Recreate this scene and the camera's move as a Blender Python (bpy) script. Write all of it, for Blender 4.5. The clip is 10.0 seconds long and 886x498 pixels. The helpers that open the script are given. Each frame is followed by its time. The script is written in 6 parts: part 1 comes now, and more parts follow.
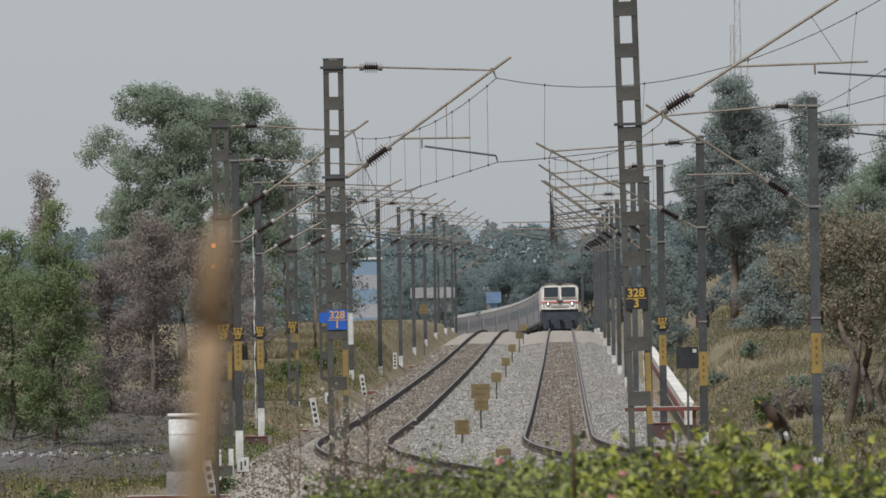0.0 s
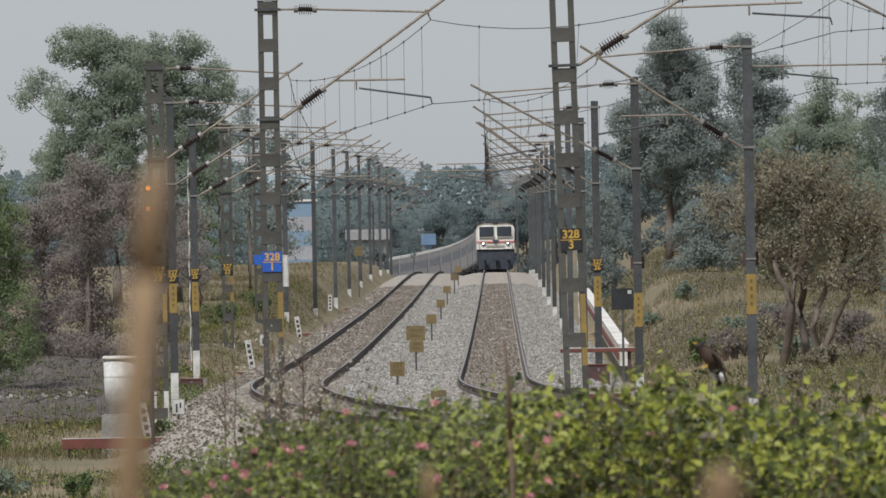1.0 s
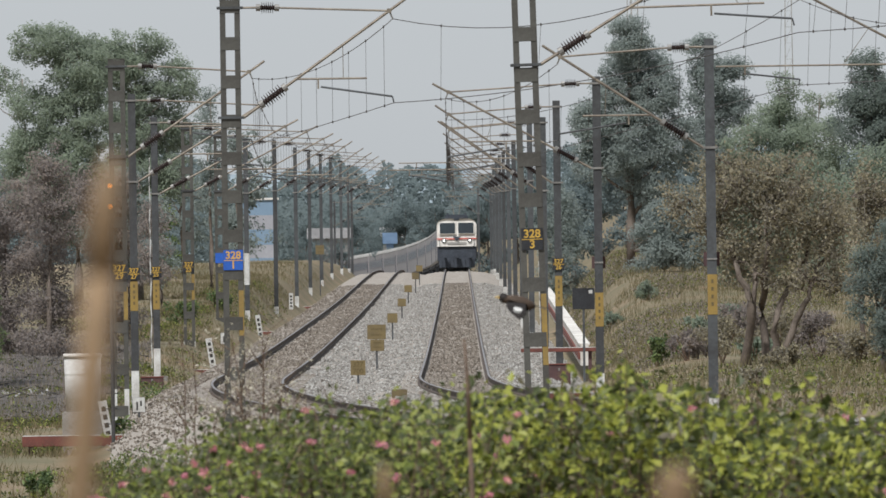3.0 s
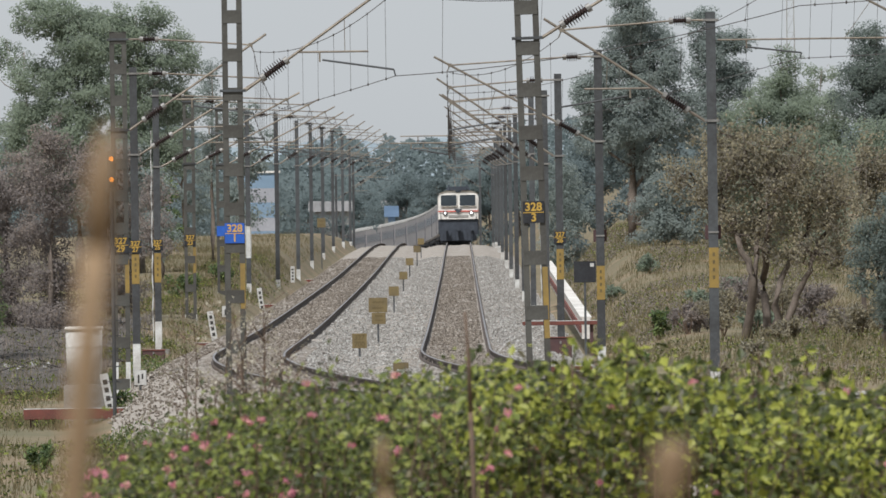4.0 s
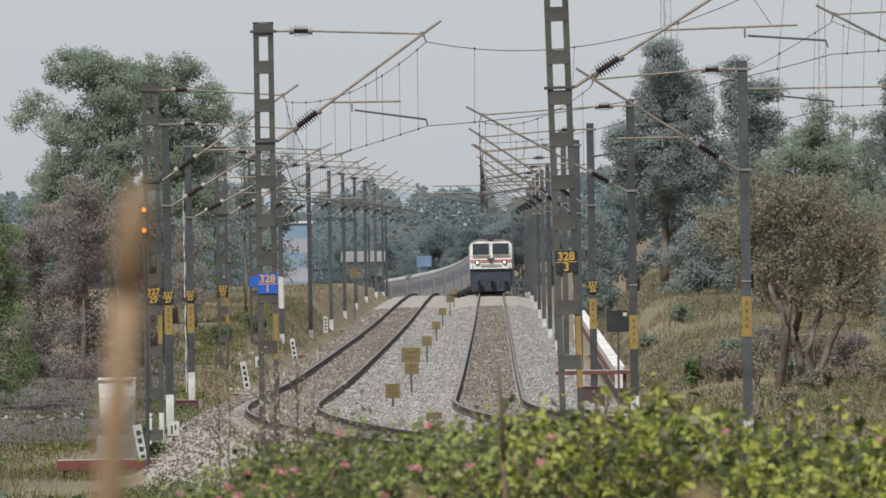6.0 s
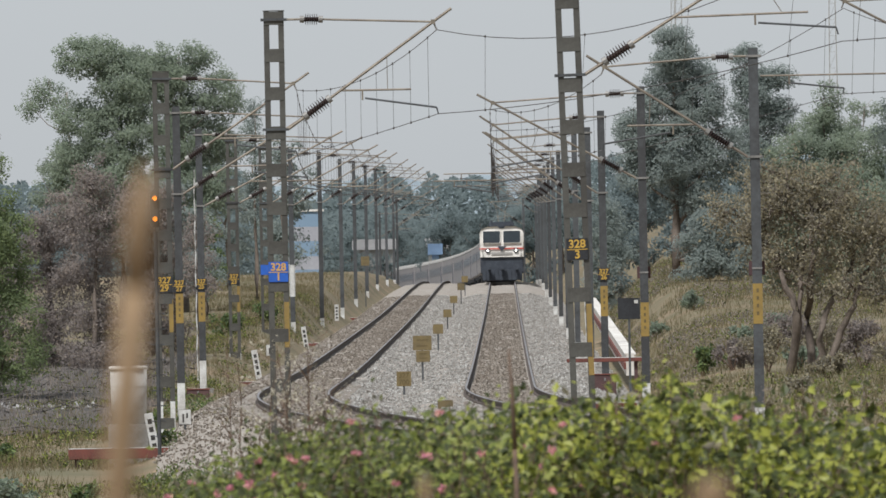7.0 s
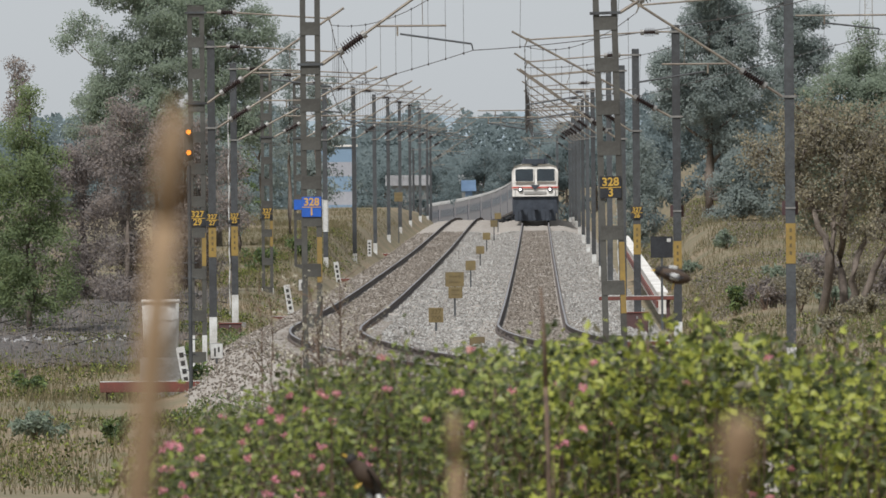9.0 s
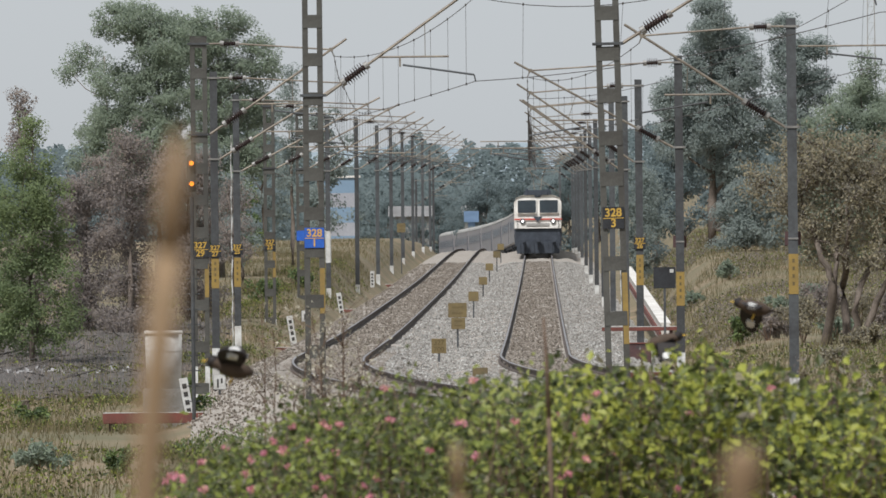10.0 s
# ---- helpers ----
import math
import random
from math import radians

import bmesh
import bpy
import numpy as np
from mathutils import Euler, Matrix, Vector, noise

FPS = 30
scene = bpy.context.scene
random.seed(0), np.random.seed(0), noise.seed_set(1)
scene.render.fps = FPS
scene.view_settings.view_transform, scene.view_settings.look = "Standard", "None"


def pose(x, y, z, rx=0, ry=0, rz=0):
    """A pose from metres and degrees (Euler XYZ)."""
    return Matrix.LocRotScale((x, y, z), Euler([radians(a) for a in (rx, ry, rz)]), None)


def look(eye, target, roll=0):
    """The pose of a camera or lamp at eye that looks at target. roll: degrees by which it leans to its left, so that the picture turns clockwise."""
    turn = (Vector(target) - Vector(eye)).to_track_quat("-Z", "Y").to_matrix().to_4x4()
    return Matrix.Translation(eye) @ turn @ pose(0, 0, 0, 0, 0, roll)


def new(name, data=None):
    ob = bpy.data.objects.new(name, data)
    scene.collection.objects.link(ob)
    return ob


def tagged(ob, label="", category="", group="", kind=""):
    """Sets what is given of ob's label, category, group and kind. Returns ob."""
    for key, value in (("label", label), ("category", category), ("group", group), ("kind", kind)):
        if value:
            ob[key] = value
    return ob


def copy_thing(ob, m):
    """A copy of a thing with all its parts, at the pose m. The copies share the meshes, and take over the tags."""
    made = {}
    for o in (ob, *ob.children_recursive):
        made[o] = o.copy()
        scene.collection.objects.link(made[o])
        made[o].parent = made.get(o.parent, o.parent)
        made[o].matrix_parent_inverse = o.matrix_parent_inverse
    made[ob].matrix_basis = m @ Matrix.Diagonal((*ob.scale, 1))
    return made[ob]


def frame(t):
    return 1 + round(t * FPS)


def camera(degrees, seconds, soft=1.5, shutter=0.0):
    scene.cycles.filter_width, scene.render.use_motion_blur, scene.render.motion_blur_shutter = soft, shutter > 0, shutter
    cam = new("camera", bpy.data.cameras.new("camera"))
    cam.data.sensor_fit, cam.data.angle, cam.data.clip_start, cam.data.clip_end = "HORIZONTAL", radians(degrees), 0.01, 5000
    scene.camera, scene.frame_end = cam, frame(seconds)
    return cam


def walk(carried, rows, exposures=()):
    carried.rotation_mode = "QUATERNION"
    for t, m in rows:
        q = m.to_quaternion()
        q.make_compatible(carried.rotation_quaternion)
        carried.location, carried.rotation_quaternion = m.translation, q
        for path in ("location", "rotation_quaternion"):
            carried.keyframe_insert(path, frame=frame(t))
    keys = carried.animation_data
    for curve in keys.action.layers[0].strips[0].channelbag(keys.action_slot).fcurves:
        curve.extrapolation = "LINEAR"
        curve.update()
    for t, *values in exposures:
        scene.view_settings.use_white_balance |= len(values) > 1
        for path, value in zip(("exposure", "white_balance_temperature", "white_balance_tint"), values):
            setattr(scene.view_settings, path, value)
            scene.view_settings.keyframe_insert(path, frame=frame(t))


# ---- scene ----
# Long-lens view along a double-track electrified line; z = 0 is rail level near the first masts.
EYE = 3.7
cam = camera(4.99, 10.0, soft=1.6)
# seconds, sideways drift of the held camera, yaw, pitch, roll
ROWS = [
    (0.0, -0.0097, 0.1292, 0.2475, 0.910),
    (0.5, -0.0101, -0.0625, -0.1006, 0.895),
    (1.0, -0.0105, -0.2379, -0.0869, 1.050),
    (1.5, -0.0095, -0.2933, -0.0837, 0.918),
    (2.0, -0.0085, -0.4303, -0.1432, 1.052),
    (2.5, -0.0075, -0.4576, -0.0429, 0.845),
    (4.0, -0.0040, -0.4465, -0.2471, 0.795),
    (4.5, -0.0028, -0.3567, 0.1459, 0.704),
    (5.0, -0.0028, -0.2573, 0.1109, 0.731),
    (5.5, -0.0028, -0.2863, 0.0571, 0.869),
    (7.0, -0.0014, -0.2000, -0.0308, 1.120),
    (7.5, -0.0010, -0.2319, -0.2340, 1.236),
    (8.0, -0.0007, -0.0516, -0.4072, 1.367),
    (8.5, -0.0003, -0.0459, -0.3869, 0.927),
    (9.0, 0.0000, -0.0112, -0.3862, 0.540),
    (9.5, 0.0000, -0.0449, -0.2818, 0.760),
    (10.0, 0.0000, 0.0044, -0.2120, 0.599),
]
walk(cam, [(t, pose(x, 0, EYE, 90 + pitch, roll, yaw)) for t, x, yaw, pitch, roll in ROWS],
     [(t, e, 6340, 10) for t, e in ((0.0, -0.32), (1.0, -0.24), (2.5, -0.11), (4.5, -0.04), (5.5, -0.04), (7.5, -0.09), (8.5, -0.07), (10.0, -0.04))])
cam.data.dof.use_dof = True
cam.data.dof.focus_distance = 230.0
cam.data.dof.aperture_fstop = 26.0

# ---- light ----
SUN_EL, SUN_AZ = 56.0, -152.0
world = bpy.data.worlds.new("hazy_sky")
scene.world = world
world.use_nodes = True
wn = world.node_tree
wn.nodes.clear()
sky = wn.nodes.new("ShaderNodeTexSky")
sky.sky_type = "NISHITA"
sky.sun_disc = False
sky.sun_elevation = radians(SUN_EL)
sky.sun_rotation = radians(SUN_AZ)
sky.air_density, sky.dust_density, sky.ozone_density = 1.0, 0.6, 1.0
hsv = wn.nodes.new("ShaderNodeHueSaturation")
hsv.inputs["Saturation"].default_value = 0.25
bg = wn.nodes.new("ShaderNodeBackground")
bg.inputs["Strength"].default_value = 0.10
wout = wn.nodes.new("ShaderNodeOutputWorld")
wn.links.new(sky.outputs[0], hsv.inputs["Color"])
veil = wn.nodes.new("ShaderNodeMix")
veil.data_type = "RGBA"
veil.inputs["Factor"].default_value = 0.62
veil.inputs["B"].default_value = (5.3, 5.7, 6.1, 1)  # even milky haze over the whole sky
wn.links.new(hsv.outputs[0], veil.inputs["A"])
wn.links.new(veil.outputs["Result"], bg.inputs["Color"])
wn.links.new(bg.outputs[0], wout.inputs["Surface"])
sun = new("sun", bpy.data.lights.new("sun", "SUN"))
sun.data.energy, sun.data.angle, sun.data.color = 4.6, radians(6.0), (1.0, 0.99, 0.985)
a, e = radians(SUN_AZ), radians(SUN_EL)
sun.matrix_world = look((0, 0, 60), Vector((0, 0, 60)) - Vector((math.sin(a) * math.cos(e), math.cos(a) * math.cos(e), math.sin(e))))


# ---- materials ----
def mat(name, base, other=None, scale=4.0, rough=0.7, metal=0.0, bump=0.0, fine=12.0, third=None, dusty=0.0,
        leaf=False, spread=0.0, glow=0.0, through_light=0.35):
    """A surface with stains at one scale and grain at a finer one; spread varies whole pieces; dusty is a sheen
    standing in for haze.
    """
    m = bpy.data.materials.new(name)
    m.use_nodes = True
    nt, nodes = m.node_tree, m.node_tree.nodes
    p = nodes["Principled BSDF"]
    p.inputs["Roughness"].default_value = rough
    p.inputs["Metallic"].default_value = metal
    p.inputs["Specular IOR Level"].default_value = 0.35
    # grey sheen over leaves, a substitute for the veil of haze
    if dusty:
        p.inputs["Sheen Weight"].default_value = dusty
        p.inputs["Sheen Roughness"].default_value = 0.6
    other = other or tuple(0.72 * c for c in base)
    tc = nodes.new("ShaderNodeTexCoord")
    n1 = nodes.new("ShaderNodeTexNoise")
    n1.inputs["Scale"].default_value, n1.inputs["Detail"].default_value = scale, 4.0
    n1.inputs["Roughness"].default_value = 0.6
    n2 = nodes.new("ShaderNodeTexNoise")
    n2.inputs["Scale"].default_value, n2.inputs["Detail"].default_value = scale * fine, 3.0
    for n in (n1, n2):
        nt.links.new(tc.outputs["Object"], n.inputs["Vector"])
    ramp = nodes.new("ShaderNodeValToRGB")
    ramp.color_ramp.elements[0].position, ramp.color_ramp.elements[1].position = 0.36, 0.64
    ramp.color_ramp.elements[0].color, ramp.color_ramp.elements[1].color = (*other, 1), (*base, 1)
    if third:
        el = ramp.color_ramp.elements.new(0.72)
        el.color = (*third, 1)
    add = nodes.new("ShaderNodeMath")
    add.operation = "MULTIPLY_ADD"
    add.inputs[1].default_value = 0.45
    nt.links.new(n2.outputs["Fac"], add.inputs[0])
    sc = nodes.new("ShaderNodeMath")
    sc.operation = "MULTIPLY_ADD"
    sc.inputs[1].default_value, sc.inputs[2].default_value = 0.9, -0.18
    nt.links.new(n1.outputs["Fac"], sc.inputs[0])
    nt.links.new(sc.outputs[0], add.inputs[2])
    fac = add.outputs[0]
    if leaf or spread:
        src = nodes.new("ShaderNodeNewGeometry").outputs["Random Per Island"] if leaf else nodes.new("ShaderNodeObjectInfo").outputs["Random"]
        isl = nodes.new("ShaderNodeMath")
        isl.operation = "MULTIPLY_ADD"
        isl.inputs[1].default_value = spread or 0.5
        nt.links.new(src, isl.inputs[0])
        nt.links.new(fac, isl.inputs[2])
        off = nodes.new("ShaderNodeMath")
        off.operation = "SUBTRACT"
        off.inputs[1].default_value = (spread or 0.5) / 2
        nt.links.new(isl.outputs[0], off.inputs[0])
        fac = off.outputs[0]
    nt.links.new(fac, ramp.inputs["Fac"])
    nt.links.new(ramp.outputs["Color"], p.inputs["Base Color"])
    if bump:
        b = nodes.new("ShaderNodeBump")
        b.inputs["Strength"].default_value, b.inputs["Distance"].default_value = bump, 0.02
        nt.links.new(n2.outputs["Fac"], b.inputs["Height"])
        nt.links.new(b.outputs["Normal"], p.inputs["Normal"])
    if leaf:
        tr = nodes.new("ShaderNodeBsdfTranslucent")
        nt.links.new(ramp.outputs["Color"], tr.inputs["Color"])
        mix = nodes.new("ShaderNodeMixShader")
        mix.inputs[0].default_value = through_light
        nt.links.new(p.outputs[0], mix.inputs[1])
        nt.links.new(tr.outputs[0], mix.inputs[2])
        nt.links.new(mix.outputs[0], nodes["Material Output"].inputs["Surface"])
    if glow:
        p.inputs["Emission Color"].default_value = (*base, 1)
        p.inputs["Emission Strength"].default_value = glow
    return m


M = {
    "soil": mat("dry_soil", (0.215, 0.16, 0.10), (0.125, 0.115, 0.065), 0.22, 0.95, bump=0.6, fine=18, third=(0.38, 0.245, 0.155)),
    "ballast": mat("ballast", (0.335, 0.30, 0.26), (0.25, 0.22, 0.185), 1.1, 0.9, bump=1.0, fine=11, third=(0.47, 0.44, 0.40)),
    "stone": mat("ballast_stone", (0.46, 0.44, 0.41), (0.36, 0.34, 0.31), 0.8, 0.9, leaf=True, spread=0.45, third=(0.60, 0.59, 0.56)),
    "brown_stone": mat("brown_ballast_stone", (0.31, 0.27, 0.225), (0.24, 0.205, 0.17), 0.8, 0.9, leaf=True, spread=0.45, third=(0.43, 0.385, 0.33)),
    "sleeper": mat("sleeper_concrete", (0.36, 0.33, 0.29), (0.22, 0.19, 0.16), 2.0, 0.9, spread=0.3),
    "rail_side": mat("rail_rust", (0.10, 0.075, 0.06), (0.05, 0.04, 0.035), 1.5, 0.8),
    "rail_head": mat("rail_head", (0.34, 0.33, 0.33), (0.22, 0.20, 0.19), 0.4, 0.45, metal=0.6),
    "steel": mat("weathered_galvanised_steel", (0.095, 0.092, 0.08), (0.062, 0.058, 0.05), 1.6, 0.65, metal=0.2, spread=0.15),
    "dark_steel": mat("dark_painted_steel", (0.085, 0.09, 0.092), (0.05, 0.05, 0.05), 1.3, 0.6, metal=0.15, spread=0.2),
    "tube": mat("cantilever_tube", (0.26, 0.225, 0.175), (0.15, 0.125, 0.10), 3.0, 0.55, metal=0.4),
    "insulator": mat("brown_porcelain", (0.045, 0.03, 0.026), (0.03, 0.022, 0.02), 5.0, 0.25),
    "fitting": mat("galvanised_fitting", (0.27, 0.26, 0.24), (0.18, 0.17, 0.155), 6.0, 0.5, metal=0.3),
    "wire": mat("copper_wire", (0.10, 0.09, 0.08), (0.06, 0.05, 0.045), 2.0, 0.5, metal=0.5),
    "white": mat("chalky_white_paint", (0.62, 0.62, 0.59), (0.40, 0.38, 0.35), 2.2, 0.75, bump=0.1),
    "yellow": mat("yellow_paint", (0.31, 0.205, 0.05), (0.22, 0.15, 0.05), 3.0, 0.6),
    "yellow_ink": mat("yellow_lettering", (0.52, 0.33, 0.06), (0.42, 0.26, 0.05), 6.0, 0.6),
    "orange_ink": mat("ochre_lettering", (0.60, 0.36, 0.10), (0.5, 0.28, 0.08), 6.0, 0.6),
    "black": mat("black_plate", (0.035, 0.037, 0.04), (0.02, 0.02, 0.022), 3.0, 0.5),
    "blue_plate": mat("blue_plate", (0.03, 0.12, 0.48), (0.025, 0.09, 0.36), 3.0, 0.45),
    "maroon": mat("red_oxide_paint", (0.18, 0.06, 0.045), (0.12, 0.048, 0.038), 3.0, 0.8),
    "maroon_dark": mat("dark_maroon_paint", (0.11, 0.06, 0.055), (0.07, 0.04, 0.04), 3.0, 0.8),
    "board": mat("faded_yellow_board", (0.19, 0.142, 0.062), (0.13, 0.10, 0.052), 4.0, 0.7, spread=0.3),
    "ink": mat("dark_lettering", (0.05, 0.045, 0.04), None, 4.0, 0.8),
    "cement": mat("grey_cement", (0.30, 0.29, 0.27), (0.18, 0.17, 0.15), 2.0, 0.9, bump=0.3),
    "bark": mat("grey_brown_bark", (0.19, 0.155, 0.125), (0.10, 0.08, 0.065), 1.2, 0.95, bump=0.5),
    "pale_bark": mat("pale_bark", (0.30, 0.27, 0.23), (0.17, 0.14, 0.115), 1.0, 0.9, bump=0.4),
    # paler than plain foliage: haze over the trees is mixed into this green
    "leaf_tall": mat("haze_paled_tall_leaves", (0.245, 0.295, 0.20), (0.185, 0.23, 0.165), 0.5, 0.7, dusty=0.45, leaf=True, spread=0.3, through_light=0.5),
    "leaf_green": mat("bright_slender_tree_leaves", (0.20, 0.25, 0.095), (0.13, 0.175, 0.075), 0.5, 0.65, dusty=0.25, leaf=True, spread=0.3, through_light=0.5),
    "leaf_deep": mat("deep_green_leaves", (0.155, 0.195, 0.16), (0.12, 0.15, 0.13), 0.5, 0.7, dusty=0.35, leaf=True, spread=0.3, through_light=0.5),
    "leaf_fresh": mat("fresh_green_leaves", (0.16, 0.21, 0.055), (0.06, 0.10, 0.03), 0.5, 0.6, dusty=0.2, leaf=True),
    # green lifted towards grey so the leaf colour itself carries haze
    "leaf_grey": mat("haze_grey_leaves", (0.25, 0.29, 0.26), (0.19, 0.23, 0.21), 0.5, 0.7, dusty=0.5, leaf=True, spread=0.3, through_light=0.5),
    "leaf_dead": mat("withered_brown_leaves", (0.30, 0.255, 0.22), (0.19, 0.16, 0.145), 0.6, 0.8, dusty=0.5, leaf=True, third=(0.30, 0.24, 0.19), through_light=0.5),
    "leaf_dry": mat("dry_olive_leaves", (0.32, 0.28, 0.165), (0.18, 0.155, 0.10), 0.6, 0.8, dusty=0.7, leaf=True, third=(0.36, 0.31, 0.19), through_light=0.5),
    # blue-grey here is distance haze put into the leaf colour
    "hazed_leaf": mat("hazed_far_leaves", (0.175, 0.215, 0.215), (0.155, 0.195, 0.195), 0.08, 0.9, leaf=True, spread=0.3, through_light=0.5),
    # pale blue of the ridge is painted aerial haze
    "hazed_ridge": mat("haze_blue_ridge", (0.27, 0.32, 0.345), (0.22, 0.265, 0.29), 0.02, 0.95),
    "bush_leaf": mat("bright_bush_leaves", (0.175, 0.205, 0.026), (0.055, 0.068, 0.018), 3.0, 0.5, leaf=True, spread=0.9, third=(0.33, 0.345, 0.06)),
    "bush_dark": mat("dark_bush_leaves", (0.12, 0.15, 0.03), (0.05, 0.06, 0.018), 3.0, 0.5, leaf=True, spread=0.9, third=(0.215, 0.245, 0.05)),
    "bush_mid": mat("green_bush_leaves", (0.15, 0.185, 0.035), (0.055, 0.07, 0.02), 3.0, 0.5, leaf=True, spread=0.9, third=(0.27, 0.29, 0.07)),
    "twig": mat("brown_twigs", (0.16, 0.105, 0.07), (0.08, 0.055, 0.04), 6.0, 0.9),
    "petal": mat("pink_petals", (0.74, 0.34, 0.40), (0.62, 0.22, 0.30), 12.0, 0.6, leaf=True, third=(0.78, 0.46, 0.34)),
    "white_petal": mat("whitish_seed_heads", (0.62, 0.58, 0.47), (0.38, 0.34, 0.25), 12.0, 0.8, leaf=True),
    "straw": mat("dry_straw", (0.27, 0.18, 0.10), (0.19, 0.125, 0.068), 30.0, 0.8),
    "grass": mat("dry_grass_blades", (0.215, 0.17, 0.095), (0.125, 0.115, 0.058), 0.3, 0.9, leaf=True, spread=0.3, third=(0.19, 0.19, 0.08)),
    "char": mat("burnt_debris", (0.12, 0.105, 0.092), (0.065, 0.06, 0.055), 0.9, 0.95, bump=0.8, third=(0.22, 0.17, 0.125)),
    "ash": mat("pale_ash", (0.36, 0.35, 0.34), (0.22, 0.21, 0.20), 3.0, 0.95),
    "loco_white": mat("cream_loco_paint", (0.72, 0.69, 0.63), (0.54, 0.51, 0.46), 1.2, 0.4),
    "loco_red": mat("red_stripe_paint", (0.60, 0.09, 0.06), (0.45, 0.07, 0.05), 2.0, 0.4),
    "loco_dark": mat("dark_underframe", (0.055, 0.065, 0.08), (0.035, 0.04, 0.05), 1.5, 0.7),
    "roof_grey": mat("dusty_roof", (0.36, 0.345, 0.32), (0.24, 0.23, 0.21), 0.6, 0.8),
    "coach_blue": mat("grey_tan_coach_paint", (0.27, 0.25, 0.245), (0.21, 0.20, 0.205), 0.5, 0.45, spread=0.2),
    # panes paler than the cab glass, low contrast against the coach band
    "coach_glass": mat("muted_coach_glass", (0.13, 0.145, 0.165), (0.10, 0.11, 0.13), 1.0, 0.3),
    "faded_ink": mat("faded_lettering", (0.15, 0.11, 0.05), None, 4.0, 0.8),
    "coach_tan": mat("dull_coach_band", (0.21, 0.205, 0.215), (0.17, 0.165, 0.175), 0.5, 0.5),
    "glass": mat("dark_window_glass", (0.035, 0.045, 0.05), (0.025, 0.03, 0.035), 1.0, 0.12),
    "headlight": mat("lit_headlight", (1.0, 0.96, 0.88), None, 1.0, 0.3, glow=3.0),
    "amber": mat("lit_amber_lens", (1.0, 0.30, 0.025), None, 1.0, 0.3, glow=2.2),
    "wall_white": mat("whitewashed_wall", (0.70, 0.68, 0.63), (0.48, 0.44, 0.39), 0.9, 0.85, bump=0.2),
    # far walls, sheeting and roofs: colours greyed to include the haze before them
    "house_blue": mat("haze_muted_blue_wall", (0.21, 0.29, 0.38), (0.18, 0.26, 0.34), 0.3, 0.8),
    "house_pale": mat("haze_muted_white_wall", (0.36, 0.36, 0.38), (0.30, 0.30, 0.32), 0.3, 0.85),
    "tarp": mat("haze_muted_blue_sheeting", (0.20, 0.29, 0.41), (0.16, 0.24, 0.35), 0.5, 0.6),
    "shed_roof": mat("haze_muted_sheet_roof", (0.42, 0.41, 0.40), (0.33, 0.32, 0.31), 0.3, 0.6),
    "bird_dark": mat("dark_brown_plumage", (0.022, 0.017, 0.014), (0.014, 0.011, 0.01), 30.0, 0.7),
    "bird_brown": mat("brown_plumage", (0.075, 0.05, 0.033), (0.05, 0.034, 0.024), 30.0, 0.8),
    "bird_white": mat("white_wing_patch", (0.58, 0.57, 0.54), (0.48, 0.47, 0.44), 30.0, 0.8),
    "bill": mat("yellow_bill", (0.70, 0.45, 0.05), None, 30.0, 0.5),
}


# ---- mesh helpers ----
def mesh_ob(name, bm, material, parent=None, label="", smooth=False):
    me = bpy.data.meshes.new(name)
    bm.to_mesh(me)
    bm.free()
    me.materials.append(material)
    if smooth:
        for p in me.polygons:
            p.use_smooth = True
    ob = new(name, me)
    ob.parent = parent
    if label:
        ob["label"] = label
    return ob


def part(name, bm, material, parent, label="", smooth=False):
    return mesh_ob(name, bm, material, parent, label, smooth)


def thing(name, at, label, category, group="", kind="", rz=0.0):
    ob = new(name)
    ob.matrix_world = pose(*at, 0, 0, rz)
    ob.empty_display_size = 0.2
    return tagged(ob, label, category, group, kind)


def raw(name, verts, faces, material, parent=None, smooth=False):
    me = bpy.data.meshes.new(name)
    me.from_pydata(verts, [], faces)
    me.materials.append(material)
    if smooth:
        for p in me.polygons:
            p.use_smooth = True
    ob = new(name, me)
    ob.parent = parent
    return ob


def box(bm, c, s, m=None, bevel=0.0):
    r = bmesh.ops.create_cube(bm, size=1.0, matrix=Matrix.Translation(c) @ Matrix.Diagonal((*s, 1)))
    if m is not None:
        bmesh.ops.transform(bm, matrix=m, verts=r["verts"])
    if bevel:
        es = list({e for v in r["verts"] for e in v.link_edges})
        bmesh.ops.bevel(bm, geom=es, offset=bevel, segments=2, affect="EDGES")
    return bm


def tube(bm, p, q, r0, r1=None, n=8):
    p, q = Vector(p), Vector(q)
    d = q - p
    if d.length < 1e-5:
        return bm
    m = Matrix.Translation((p + q) / 2) @ d.to_track_quat("Z", "Y").to_matrix().to_4x4()
    bmesh.ops.create_cone(bm, cap_ends=True, segments=n, radius1=r0, radius2=r0 if r1 is None else r1, depth=d.length, matrix=m)
    return bm


def polytube(pts, radii, n=6):
    """Vertices and faces of one tapered tube along a run of points."""
    vs, fs = [], []
    for i, p in enumerate(pts):
        a = Vector(pts[max(i - 1, 0)])
        b = Vector(pts[min(i + 1, len(pts) - 1)])
        q = (b - a).to_track_quat("Z", "Y")
        for k in range(n):
            w = 2 * math.pi * k / n
            vs.append(Vector(p) + q @ Vector((math.cos(w) * radii[i], math.sin(w) * radii[i], 0)))
    for i in range(len(pts) - 1):
        for k in range(n):
            a, b = i * n + k, i * n + (k + 1) % n
            fs.append((a, b, b + n, a + n))
    fs.append(tuple(range(n - 1, -1, -1)))
    fs.append(tuple(range((len(pts) - 1) * n, len(pts) * n)))
    return vs, fs


